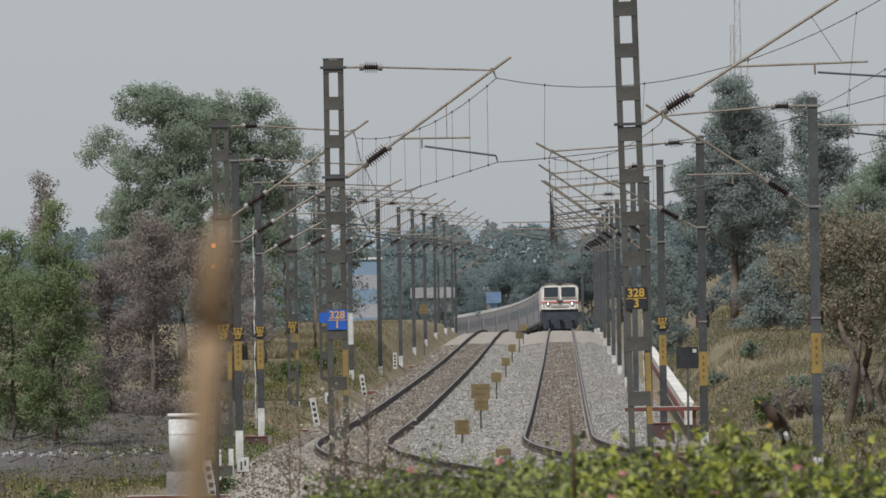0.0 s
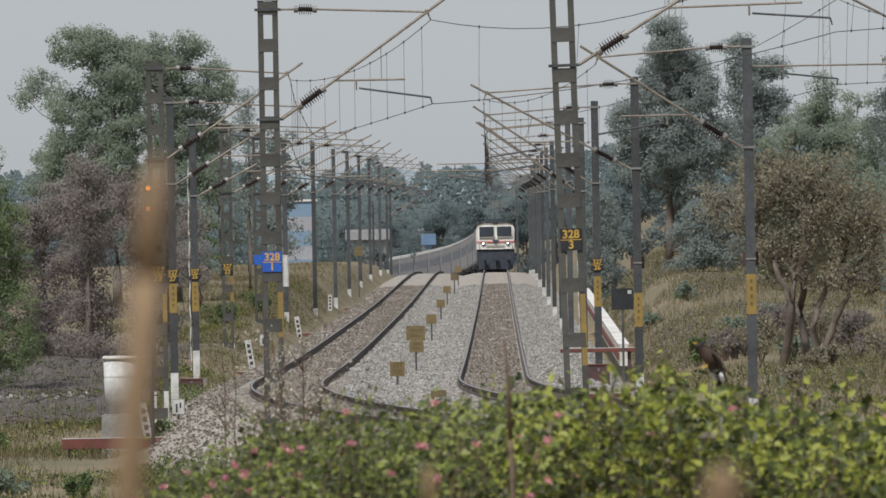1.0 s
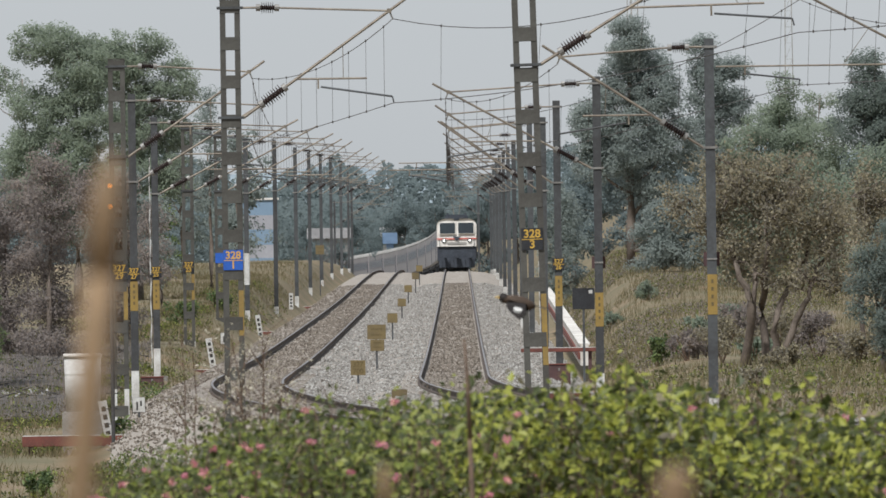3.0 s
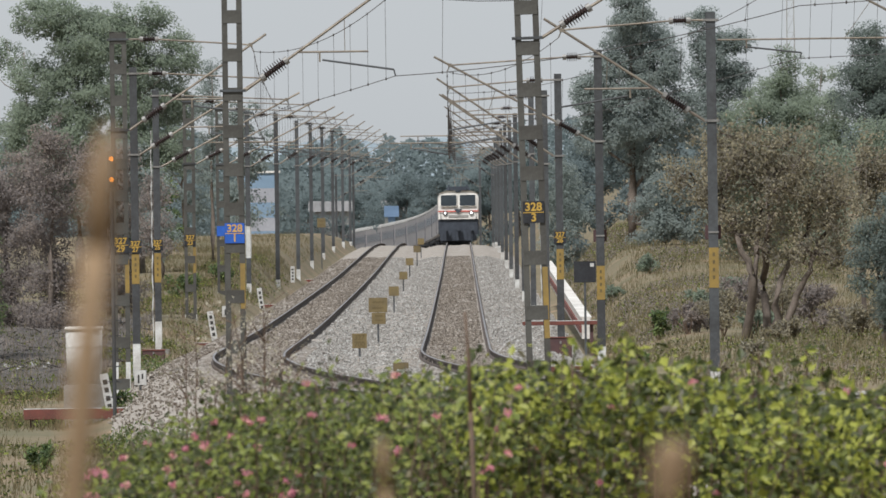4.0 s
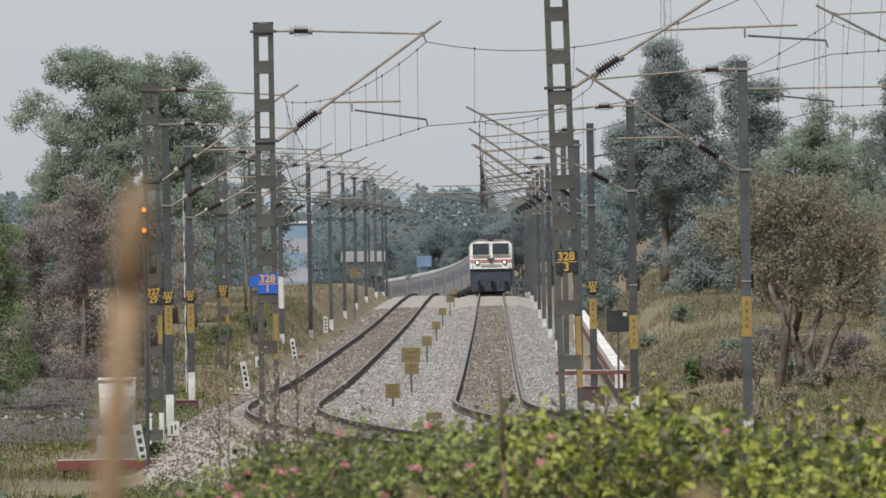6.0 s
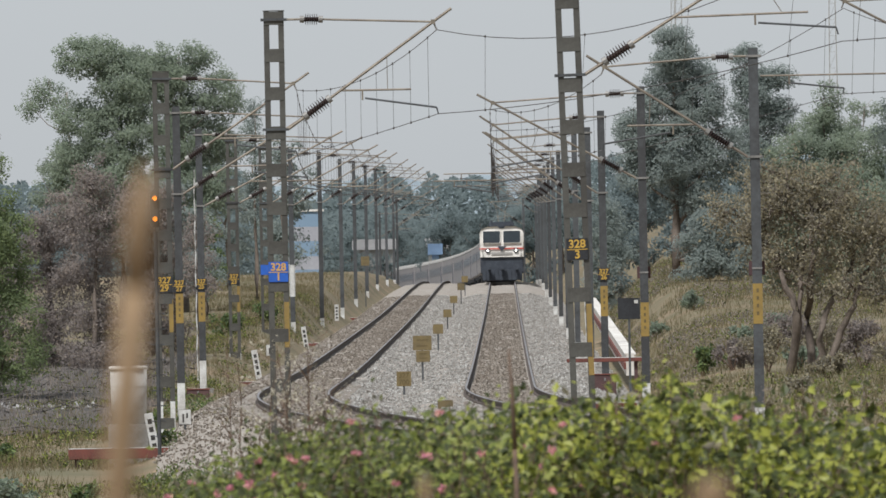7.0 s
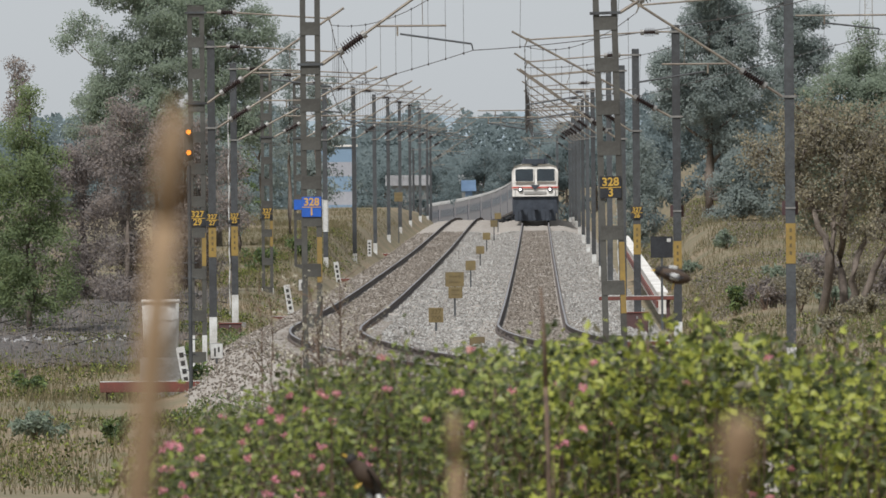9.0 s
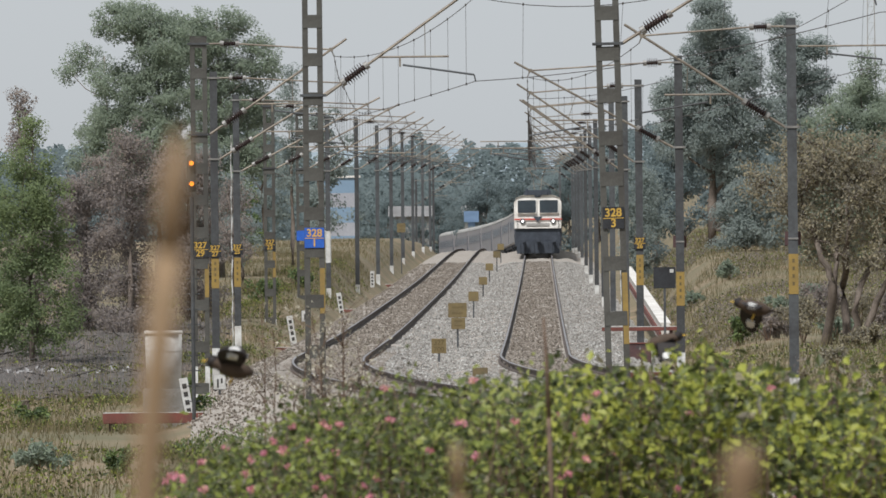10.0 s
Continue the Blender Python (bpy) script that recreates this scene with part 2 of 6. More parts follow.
def text(words, size, material, parent, m, name="lettering"):
    cu = bpy.data.curves.new(name, "FONT")
    cu.body, cu.size, cu.align_x, cu.align_y = words, size, "CENTER", "CENTER"
    cu.extrude, cu.offset = 0.004, size * 0.025
    cu.materials.append(material)
    ob = new(name, cu)
    ob.parent = parent
    ob.matrix_basis = m
    return ob


# ---- line of the railway ----
def smooth_table(y, table):
    i = 0
    while i < len(table) - 2 and table[i + 1][0] < y:
        i += 1
    (x0, z0), (x1, z1) = table[i], table[i + 1]
    k = max(0.0, min(1.0, (y - x0) / (x1 - x0)))
    sl = lambda j: (table[j + 1][1] - table[j - 1][1]) / (table[j + 1][0] - table[j - 1][0]) if 0 < j < len(table) - 1 else 0.0
    h = x1 - x0
    a, b = sl(i) * h, sl(i + 1) * h
    return (2 * k**3 - 3 * k**2 + 1) * z0 + (k**3 - 2 * k**2 + k) * a + (-2 * k**3 + 3 * k**2) * z1 + (k**3 - k**2) * b


PROFILE = [(0, 0.05), (250, 0.05), (310, -0.05), (385, 0.0), (505, 0.2), (600, 0.5), (680, 0.78), (760, 0.88), (850, 0.4), (1000, -1.7), (1200, -4.0), (1600, -6.0)]
LEFT_LAND = [(0, 1.7), (64, 1.7), (112, -1.35), (170, -1.5), (235, -1.35), (300, -0.75), (370, 0.1), (500, 1.3), (700, 1.8), (1000, 0.0), (1500, -2.0), (4800, 0.0)]
RIGHT_LAND = [(0, 1.7), (64, 1.7), (112, -0.9), (200, -0.35), (280, -0.2), (330, 0.2), (420, 1.8), (520, 3.1), (620, 4.8), (700, 5.8), (850, 5.8), (1000, 3.5), (1500, -1.0), (4800, 0.0)]
SPACING = 5.2


def rail_z(y):
    return smooth_table(y, PROFILE)


def line_x(y):
    x = 2.3 + 0.0095 * (y - 260)
    if y < 260:
        x += (260 - y) ** 2 / 830
    if y > 830:
        x -= (y - 830) ** 2 / 5600
    return x


def line_pose(y, u=0.0):
    """Point on the line at distance y, u metres to the right of the right-hand track, and the heading there."""
    dx = (line_x(y + 1) - line_x(y - 1)) / 2
    n = Vector((1, -dx, 0)).normalized()
    return Vector((line_x(y), y, rail_z(y))) + n * u, math.degrees(math.atan2(-dx, 1))


def step(a, b, v):
    k = max(0.0, min(1.0, (v - a) / (b - a)))
    return k * k * (3 - 2 * k)


def land_z(x, y):
    u = x - line_x(min(max(y, 90), 1400))
    bed = rail_z(y) - 0.85
    left, right = smooth_table(y, LEFT_LAND), smooth_table(y, RIGHT_LAND)
    side = step(-SPACING / 2 - 2, -SPACING / 2 + 2, u)
    far = left + (right - left) * side
    if y < 125:
        return far
    wide = step(450, 620, y)
    k = step(3.6 + 2 * wide, 7.5 + 7 * wide, u) if u > 0 else step(2.3, 4.6, -u - SPACING)
    z = bed + (far - bed) * k
    if abs(u) > 8:
        z += 0.22 * noise.noise((x * 0.09, y * 0.05, 3.0)) + 0.06 * noise.noise((x * 0.5, y * 0.3, 8.0))
    return z


# ---- ground and trackbed ----
def ground():
    ys = list(np.arange(-60, 60, 12)) + list(np.arange(60, 130, 5)) + list(np.arange(130, 700, 4)) + list(np.arange(700, 1500, 20)) + [1500, 2000, 3000, 4800]
    vs, fs = [], []
    us = [-3000, -900, -300, -120, -70] + list(np.arange(-50, -14, 2)) + list(np.arange(-14, 12, 0.7)) + list(np.arange(12, 50, 2)) + [70, 120, 300, 900, 3000]
    for y in ys:
        cx = line_x(min(max(y, 90), 1400))
        for u in us:
            vs.append((cx + u, y, land_z(cx + u, y)))
    n = len(us)
    for i in range(len(ys) - 1):
        for j in range(n - 1):
            fs.append((i * n + j, i * n + j + 1, (i + 1) * n + j + 1, (i + 1) * n + j))
    return tagged(raw("ground", vs, fs, M["soil"], smooth=True), "dry brown earth with patches of thin grass", "ground", kind="structure")


def ballast_bed():
    prof = [(-9.5, -1.6), (-8.3, -0.85), (-7.3, -0.30), (-6.0, -0.22), (-4.4, -0.22), (-3.6, -0.27), (-2.6, -0.45),
            (-1.8, -0.27), (-0.9, -0.22), (0.9, -0.22), (1.9, -0.26), (2.9, -0.5), (4.2, -0.98)]
    fine = []
    for (u0, z0), (u1, z1) in zip(prof, prof[1:]):
        for k in range(6):
            fine.append((u0 + (u1 - u0) * k / 6, z0 + (z1 - z0) * k / 6))
    fine.append(prof[-1])
    ys = list(np.arange(120, 420, 0.8)) + list(np.arange(420, 1400, 4))
    vs, fs = [], []
    for y in ys:
        for u, z in fine:
            p, _ = line_pose(y, u)
            k = 0.0 if z < -0.9 else 0.10
            vs.append((p.x, p.y, p.z + z + k * noise.noise((p.x * 1.7, y * 0.9, 0)) + 0.4 * k * noise.noise((p.x * 6, y * 4, 5))))
    n = len(fine)
    for i in range(len(ys) - 1):
        for j in range(n - 1):
            fs.append((i * n + j, i * n + j + 1, (i + 1) * n + j + 1, (i + 1) * n + j))
    return tagged(raw("trackbed", vs, fs, M["ballast"], smooth=True), "pale crushed-stone ballast under both tracks", "trackbed", kind="structure")


def track(u0, label):
    """One broad-gauge track: two rails with polished heads, and its sleepers."""
    t = thing("railway_track", (0, 0, 0), label, "railway track", "tracks", "structure")
    ys = list(np.arange(110, 420, 2.0)) + list(np.arange(420, 1420, 8.0))
    sect = [(-0.07, -0.17), (-0.07, -0.155), (-0.012, -0.13), (-0.012, -0.045), (-0.036, -0.035), (-0.036, -0.004)]
    sect = sect + [(-a, b) for a, b in reversed(sect)]
    for s in (-0.874, 0.874):
        for nm, sec, mt, lab in (("rail", sect, "rail_side", ""), ("rail_head", [(-0.026, -0.003), (-0.02, 0.003), (0.02, 0.003), (0.026, -0.003)], "rail_head", "polished running surface")):
            vs, fs = [], []
            for y in ys:
                for a, b in sec:
                    p, _ = line_pose(y, u0 + s + a)
                    vs.append((p.x, p.y, p.z + b))
            n = len(sec)
            for i in range(len(ys) - 1):
                for j in range(n if nm == "rail" else n - 1):
                    k = (j + 1) % n
                    fs.append((i * n + j, i * n + k, (i + 1) * n + k, (i + 1) * n + j))
            ob = raw(nm, vs, fs, M[mt], rail if nm == "rail_head" else t)
            if lab:
                ob["label"] = lab
            if nm == "rail":
                rail = ob
    bm = box(bmesh.new(), (0, 0, 0), (2.75, 0.25, 0.16), bevel=0.02)
    first = part("sleeper", bm, M["sleeper"], t)
    for i in range(150):
        ob = first if i == 0 else new("sleeper", first.data)
        ob.parent = t
        p, h = line_pose(185 + 0.65 * i, u0)
        ob.matrix_basis = pose(p.x, p.y, p.z - 0.255, 0, 0, h)
    return t


# ---- masts and wires ----
def extrude(bm, outline, z0, z1):
    """A rolled section: a closed outline drawn up from z0 to z1."""
    lo = [bm.verts.new((x, y, z0)) for x, y in outline]
    hi = [bm.verts.new((x, y, z1)) for x, y in outline]
    n = len(outline)
    for i in range(n):
        bm.faces.new((lo[i], lo[(i + 1) % n], hi[(i + 1) % n], hi[i]))
    bm.faces.new(lo[::-1])
    bm.faces.new(hi)
    bmesh.ops.recalc_face_normals(bm, faces=bm.faces)
    return bm


def insulator(bm_dark, caps, p, q, r, discs):
    """A ribbed porcelain insulator between two points, with pale end caps."""
    p, q = Vector(p), Vector(q)
    d = (q - p).normalized()
    L = (q - p).length
    run = [(0.05, 0.45)]
    for i in range(discs):
        c, w = 0.1 + (L - 0.2) * (i + 0.5) / discs, (L - 0.2) / discs
        run += [(c - 0.34 * w, 0.36), (c - 0.16 * w, 1.0), (c + 0.02 * w, 0.97), (c + 0.16 * w, 0.40)]
    run.append((L - 0.05, 0.45))
    vs, fs = polytube([p + d * a for a, b in run], [r * b for a, b in run], 12)
    vs = [bm_dark.verts.new(v) for v in vs]
    for f in fs:
        bm_dark.faces.new([vs[i] for i in f])
    caps.append(tube(bmesh.new(), p, p + d * 0.09, r * 0.6, n=10))
    caps.append(tube(bmesh.new(), q - d * 0.09, q, r * 0.6, n=10))


def cantilever(mast, reach, top, low, cat, con, side, grip=0.2, pull=False):
    """The bracket arm on a mast: stay, strut, register tube and steady arm, in the mast's own space; side +1 to its right."""
    s = side
    w = lambda x, z: (s * x, 0, z)
    dk, pale, tb = bmesh.new(), [], bmesh.new()
    # stay: tie rod from the mast top to the head of the strut
    head = Vector(w(reach - 0.02, cat + 0.16))
    a, b = Vector(w(grip + 0.32, top + 0.0)), Vector(w(grip + 0.78, top - 0.01))
    insulator(dk, pale, a, b, 0.115, 6)
    part("stay_insulator", dk, M["insulator"], mast, "dark ribbed porcelain insulator", True)
    for cap in pale:
        part("insulator_cap", cap, M["fitting"], mast)
    tube(tb, w(grip, top), a, 0.022)
    tube(tb, b, head, 0.02)
    part("stay_tube", tb, M["tube"], mast)
    # strut
    dk, pale, tb = bmesh.new(), [], bmesh.new()
    foot = Vector(w(grip + 0.05, low))
    tip = head + (head - foot).normalized() * 0.45
    d = (tip - foot).normalized()
    insulator(dk, pale, foot + d * 0.40, foot + d * 1.05, 0.135, 8)
    part("strut_insulator", dk, M["insulator"], mast, "dark ribbed porcelain insulator", True)
    for cap in pale:
        part("insulator_cap", cap, M["fitting"], mast)
    tube(tb, foot, foot + d * 0.42, 0.03)
    tube(tb, foot + d * 0.95, tip, 0.028)
    box(tb, head, (0.09, 0.07, 0.09))
    part("strut_tube", tb, M["tube"], mast)
    # register tube with its hanger, steady arm and the messenger clamp
    k = 0.36
    reg = foot + (head - foot) * k
    reg.z = max(reg.z, con + 0.32)
    reg = foot + (head - foot) * ((reg.z - foot.z) / (head.z - foot.z))
    end = reach + 1.9 if pull else reach - 0.48
    hinge = reach + 1.3 if pull else reach - 1.4
    tb = tube(bmesh.new(), reg, Vector((s * end, 0, reg.z)), 0.02)
    up = foot + (head - foot) * 0.68
    tube(tb, up, Vector((s * (reach - 0.95), 0, reg.z)), 0.008, n=5)
    box(tb, Vector((s * (hinge - 0.05), 0, reg.z - 0.1)), (0.035, 0.05, 0.2))
    part("register_tube", tb, M["tube"], mast)
    tb = tube(bmesh.new(), Vector((s * hinge, 0, reg.z - 0.16)), Vector((s * (reach + 0.02), 0, con + 0.13)), 0.02)
    tube(tb, Vector((s * (reach + 0.02), 0, con + 0.13)), Vector((s * (reach + 0.05), 0, con)), 0.014)
    part("steady_arm", tb, M["dark_steel"], mast)
    tb = tube(bmesh.new(), head, Vector((s * reach + s * 0.05, 0, cat)), 0.016)
    part("messenger_clamp", tb, M["fitting"], mast)


def brackets(mast, zs, half, dep, material):
    for z in zs:
        bm = box(bmesh.new(), (0, -dep - 0.012, z), (2 * half + 0.12, 0.02, 0.05))
        box(bm, (0, dep + 0.012, z), (2 * half + 0.12, 0.02, 0.05))
        for s in (-1, 1):
            tube(bm, (s * (half + 0.03), -dep - 0.05, z), (s * (half + 0.03), dep + 0.05, z), 0.012, n=6)
        part("clamp", bm, material, mast)


def number_plate(mast, z, words, face, ink, w=0.39, h=0.4, y=-0.12):
    bm = box(bmesh.new(), (0, y, z), (w, 0.012, h), bevel=0.004)
    pl = part("number_plate", bm, M[face], mast, "enamel plate with the mast's number")
    a, b = words
    if not a:
        return
    text(a, h * 0.52, M[ink], pl, pose(0, y - 0.008, z + h * 0.23, 90))
    text(b, h * 0.52, M[ink], pl, pose(0, y - 0.008, z - h * 0.25, 90))
    bar = box(bmesh.new(), (0, y - 0.009, z - 0.005), (w * 0.96, 0.004, 0.014))
    part("plate_rule", bar, M[ink], pl)


def lattice_mast(at, h, side, reach, top, low, cat, con, label, plate=None, base_z=-1.2, w=0.40, paint=None, arm=True, rz=0.0, lean=0.0, white_foot=True):
    """Two steel channels tied by batten plates."""
    m = thing("lattice_mast", (at[0], at[1], 0), label, "mast", "line masts", rz=rz)
    m.matrix_world = pose(at[0], at[1], 0, 0, lean, rz)
    half = w / 2
    for s in (-1, 1):
        bm = bmesh.new()
        x = s * (half - 0.055)
        o, i = x + s * 0.055, x - s * 0.055
        w0 = o - s * 0.012
        extrude(bm, [(o, -0.1), (o, 0.1), (i, 0.1), (i, 0.088), (w0, 0.088), (w0, -0.088), (i, -0.088), (i, -0.1)], base_z, h)
        part("channel", bm, M["steel"], m)
    first = part("batten_plate", box(bmesh.new(), (0, 0, 0), (w - 0.04, 0.010, 0.26)), M["steel"], m)
    z, i = h - 0.14, 0
    while z > base_z + 0.4:
        for y in (-0.107, 0.107):
            ob = first if i == 0 and y < 0 else new("batten_plate", first.data)
            ob.parent = m
            ob.matrix_basis = pose(0, y, z)
        z -= 0.74 + 0.02 * (i % 3) if z > 3 else 1.0
        i += 1
    part("cap_plate", box(bmesh.new(), (0, 0, h + 0.008), (w + 0.03, 0.24, 0.014)), M["steel"], m)
    brackets(m, (top, low) if arm else (h - 0.3,), half, 0.12, M["dark_steel"])
    if paint:
        part("yellow_band", box(bmesh.new(), (half - 0.05, -0.103, paint[0]), (0.1, 0.004, paint[1])), M["yellow"], m, "yellow painted stretch")
    for s in (-1, 1) if white_foot else ():
        part("painted_foot", box(bmesh.new(), (s * (half - 0.055), -0.105, base_z + 0.5), (0.114, 0.008, 1.0)), M["white"], m, "whitewashed foot")
    part("footing", box(bmesh.new(), (0, 0, base_z - 0.1), (0.8, 0.8, 0.5), bevel=0.03), M["cement"], m)
    if plate:
        number_plate(m, *plate, y=-0.125)
    if arm:
        cantilever(m, reach, top, low, cat, con, side, grip=half)
    return m


def beam_mast(at, h, side, reach, top, low, cat, con, label, base_z, plate=None, band=None, foot=0.9, conduit=False, rz=0.0, wrap=None, pull=False, box_at=None):
    """A broad-flange steel beam set on a whitewashed footing."""
    m = thing("steel_mast", (at[0], at[1], 0), label, "mast", "line masts", rz=rz)
    bm = bmesh.new()
    mid, L = (h + base_z) / 2, h - base_z
    extrude(bm, [(-0.1, -0.1), (0.1, -0.1), (0.1, -0.086), (0.006, -0.086), (0.006, 0.086), (0.1, 0.086), (0.1, 0.1), (-0.1, 0.1), (-0.1, 0.086), (-0.006, 0.086), (-0.006, -0.086), (-0.1, -0.086)], base_z, h)
    part("beam", bm, M["dark_steel"], m)
    brackets(m, (top, low), 0.1, 0.105, M["fitting"])
    part("painted_foot", box(bmesh.new(), (0, -0.103, base_z + foot / 2), (0.205, 0.006, foot)), M["white"], m, "whitewashed foot")
    part("footing", box(bmesh.new(), (0, 0, base_z - 0.2), (0.7, 0.7, 0.5), bevel=0.03), M["cement"], m)
    if band:
        yb = part("yellow_band", box(bmesh.new(), (0, -0.1035, band[0]), (0.205, 0.006, band[1])), M["yellow"], m, "yellow painted stretch")
        for k in range(4):
            part("marking", box(bmesh.new(), (0, -0.109, band[0] + band[1] * (0.33 - 0.19 * k)), (0.05, 0.004, 0.08)), M["faded_ink"], yb)
    if wrap:
        part("white_sleeve", box(bmesh.new(), (0, 0, wrap[0]), (0.24, 0.24, wrap[1]), bevel=0.03), M["white"], m, "white sleeve round the beam")
    if plate:
        number_plate(m, *plate, w=0.34, h=0.34, y=-0.13)
    if conduit:
        pts = [(-0.16 + 0.012 * math.sin(i * 1.7), -0.12, base_z + 0.3 + i * (low + 0.8 - base_z) / 20) for i in range(21)]
        raw("conduit", *polytube(pts, [0.022] * 21, 6), M["white"], m)["label"] = "pale cable conduit"
    if box_at:
        jb = part("junction_box", box(bmesh.new(), (0.0, 0.13, box_at), (0.34, 0.05, 0.3), bevel=0.01), M["maroon_dark"], m, "small dark plate clamped behind the beam")
        part("strap", box(bmesh.new(), (0, -0.11, box_at), (0.22, 0.012, 0.04)), M["fitting"], jb)
    cantilever(m, reach, top, low, cat, con, side, grip=0.1, pull=pull)
    return m


def sag_run(p, q, sag, n=14):
    return [Vector(p).lerp(Vector(q), i / n) - Vector((0, 0, sag * 4 * (i / n) * (1 - i / n))) for i in range(n + 1)]


def overhead_span(a, b, label, slack=0.0):
    """Messenger and contact wires between two supports, tied by droppers; a and b: (messenger point, contact point)."""
    L = (Vector(b[0]) - Vector(a[0])).length
    t = thing("overhead_wire", (0, 0, 0), label, "overhead line", "overhead line spans")
    mes = sag_run(a[0], b[0], 0.55 * (L / 50) ** 2 + slack)
    con = sag_run(a[1], b[1], 0.02 + 0.25 * slack)
    raw("messenger_wire", *polytube(mes, [0.0085] * len(mes), 5), M["wire"], t)
    raw("contact_wire", *polytube(con, [0.0085] * len(con), 5), M["wire"], t)
    n = max(4, int(L / 4.5)) if a[0][1] < 420 else 4
    for i in range(n):
        k = (i + 0.5) / n
        f = k * (len(mes) - 1)
        j = min(int(f), len(mes) - 2)
        p, q = mes[j].lerp(mes[j + 1], f - j), con[j].lerp(con[j + 1], f - j)
        near = a[0][1] < 420
        bm = tube(bmesh.new(), p, q, 0.004 if near else 0.0028, n=4)
        if near:
            box(bm, p, (0.03, 0.05, 0.05))
            box(bm, q, (0.03, 0.05, 0.05))
        part("dropper", bm, M["wire"], t)


ground()
ballast_bed()
track(0.0, "broad-gauge track with polished rails on clean ballast")
track(-SPACING, "broad-gauge track with duller rails on brown ballast")

# distance, kind, offset of the mast, heights added, plate
grey = "weathered grey lattice mast of two steel channels, with a bracket arm"
dark = "dark steel beam mast with whitewashed foot beside the track"
left_ends, right_ends = [], []


def support_ends(y, u, stagger, z, cat, con):
    p, h = line_pose(y, u)
    return ((p.x + stagger, y, z + cat), (p.x + stagger, y, z + con))


def left_mast(y, x, kind, plate=None, extra=0.0, base=None, trim=(0.0, 0.0), **kw):
    z = rail_z(y)
    reach = line_x(y) - SPACING - x + 0.1 + trim[0]
    h = 8.25 + z + extra
    b = land_z(x, y) if base is None else base
    top, low, cat, con = h - 0.17, h - 2.35, 7.75 + z + extra + trim[1], 6.15 + z + extra
    if kind == "lattice":
        lattice_mast((x, y), h, 1, reach, top, low, cat, con, kw.pop("label", grey), plate, b, **kw)
    else:
        beam_mast((x, y), h, 1, reach, top, low, cat, con, kw.pop("label", dark), b, plate, **kw)
    left_ends.append(((x + reach + 0.05, y, cat), (x + reach + 0.05, y, con)))


def right_mast(y, x, kind, plate=None, extra=0.0, base=None, side=-1, reach=None, steep=0.0, **kw):
    z = rail_z(y)
    reach = reach or (x - line_x(y)) * -side + 0.1
    h = 8.25 + z + extra
    b = land_z(x, y) if base is None else base
    top, low, cat, con = h - 0.17 + steep, h - 2.3 - 0.75 * steep, 7.75 + z + extra + steep, 6.15 + z + extra
    h += steep
    if kind == "lattice":
        lattice_mast((x, y), h, side, reach, top, low, cat, con, kw.pop("label", grey), plate, b, **kw)
    else:
        beam_mast((x, y), h, side, reach, top, low, cat, con, kw.pop("label", dark), b, plate, **kw)
    right_ends.append(((x + side * (reach + 0.05), y, cat), (x + side * (reach + 0.05), y, con)))


left_mast(202, -2.575, "lattice", extra=0.07, trim=(-0.09, 0.07), plate=(3.2, ("328", "1"), "blue_plate", "orange_ink"), paint=(2.15, 0.9), white_foot=False,
          label="grey lattice mast with a blue number plate and bracket arm")
left_mast(244, -5.85, "lattice", extra=-0.35, plate=(2.85, ("327", "29"), "black", "yellow_ink"), paint=(2.1, 0.8),
          label="lattice mast with yellow paint, whitewashed foot and black plate")
left_mast(273, -6.15, "beam", extra=-0.75, plate=(2.7, ("327", "27"), "black", "yellow_ink"), band=(2.1, 0.8), foot=1.1)
left_mast(312, -6.35, "beam", extra=-0.85, plate=(2.6, ("327", "25"), "black", "yellow_ink"), band=(1.9, 0.9), conduit=True)
left_mast(356, -6.1, "lattice", extra=-0.6, plate=(2.6, ("327", "23"), "black", "yellow_ink"), paint=(1.9, 0.9), base=-1.0)
left_mast(400, -5.6, "lattice", extra=-0.5, plate=(2.8, ("", ""), "blue_plate", "orange_ink"), base=-0.6)
left_mast(430, -4.9, "beam", extra=-0.5, base=-0.7, foot=1.2, wrap=(2.25, 1.4))
for y, x in ((474, -4.05), (529, -3.45), (580, -3.0), (632, -2.55), (690, -2.1), (750, -1.55), (818, -1.1), (890, -0.9), (960, -2.6)):
    left_mast(y, x, "beam", base=rail_z(y) - 0.9, foot=1.1,
              extra=-0.3)

right_mast(215, 7.38, "beam", extra=-0.6, band=(2.3, 0.85), box_at=3.05, label="slate-grey beam mast with a yellow marked band beside dry grass")
right_mast(255, 5.915, "beam", extra=-0.75, band=(1.7, 0.85), box_at=2.88, label="slate-grey beam mast with a yellow marked band beside dry grass")
right_mast(285, 5.48, "beam", extra=-0.9, plate=(2.75, ("327", "26"), "black", "yellow_ink"), band=(2.0, 0.85), foot=0.6)
right_mast(318, 5.68, "beam", extra=-0.95, conduit=True, pull=True)
for y in (372, 426, 480, 535, 590, 645, 700, 760, 830, 900):
    right_mast(y, line_x(y) + 2.8, "beam", base=rail_z(y) - 0.9, extra=-0.4, pull=y < 500)

# the nearest mast takes up the left track's wires where the line bends; its arm reaches over that track
near_z = rail_z(185) + 1.05
lattice_mast((3.16, 185), 9.70, 1, 4.86, 9.53, 6.72, 7.75 + near_z + 0.4, 6.15 + near_z, "grey lattice mast with a black and yellow number plate",
             (3.55, ("328", "3"), "black", "yellow_ink"), land_z(3.16, 185), w=0.44, paint=(1.9, 1.3), lean=-1.25, white_foot=False)
left_ends.insert(0, ((8.2, 185, 9.25), (7.98, 185, 7.24)))
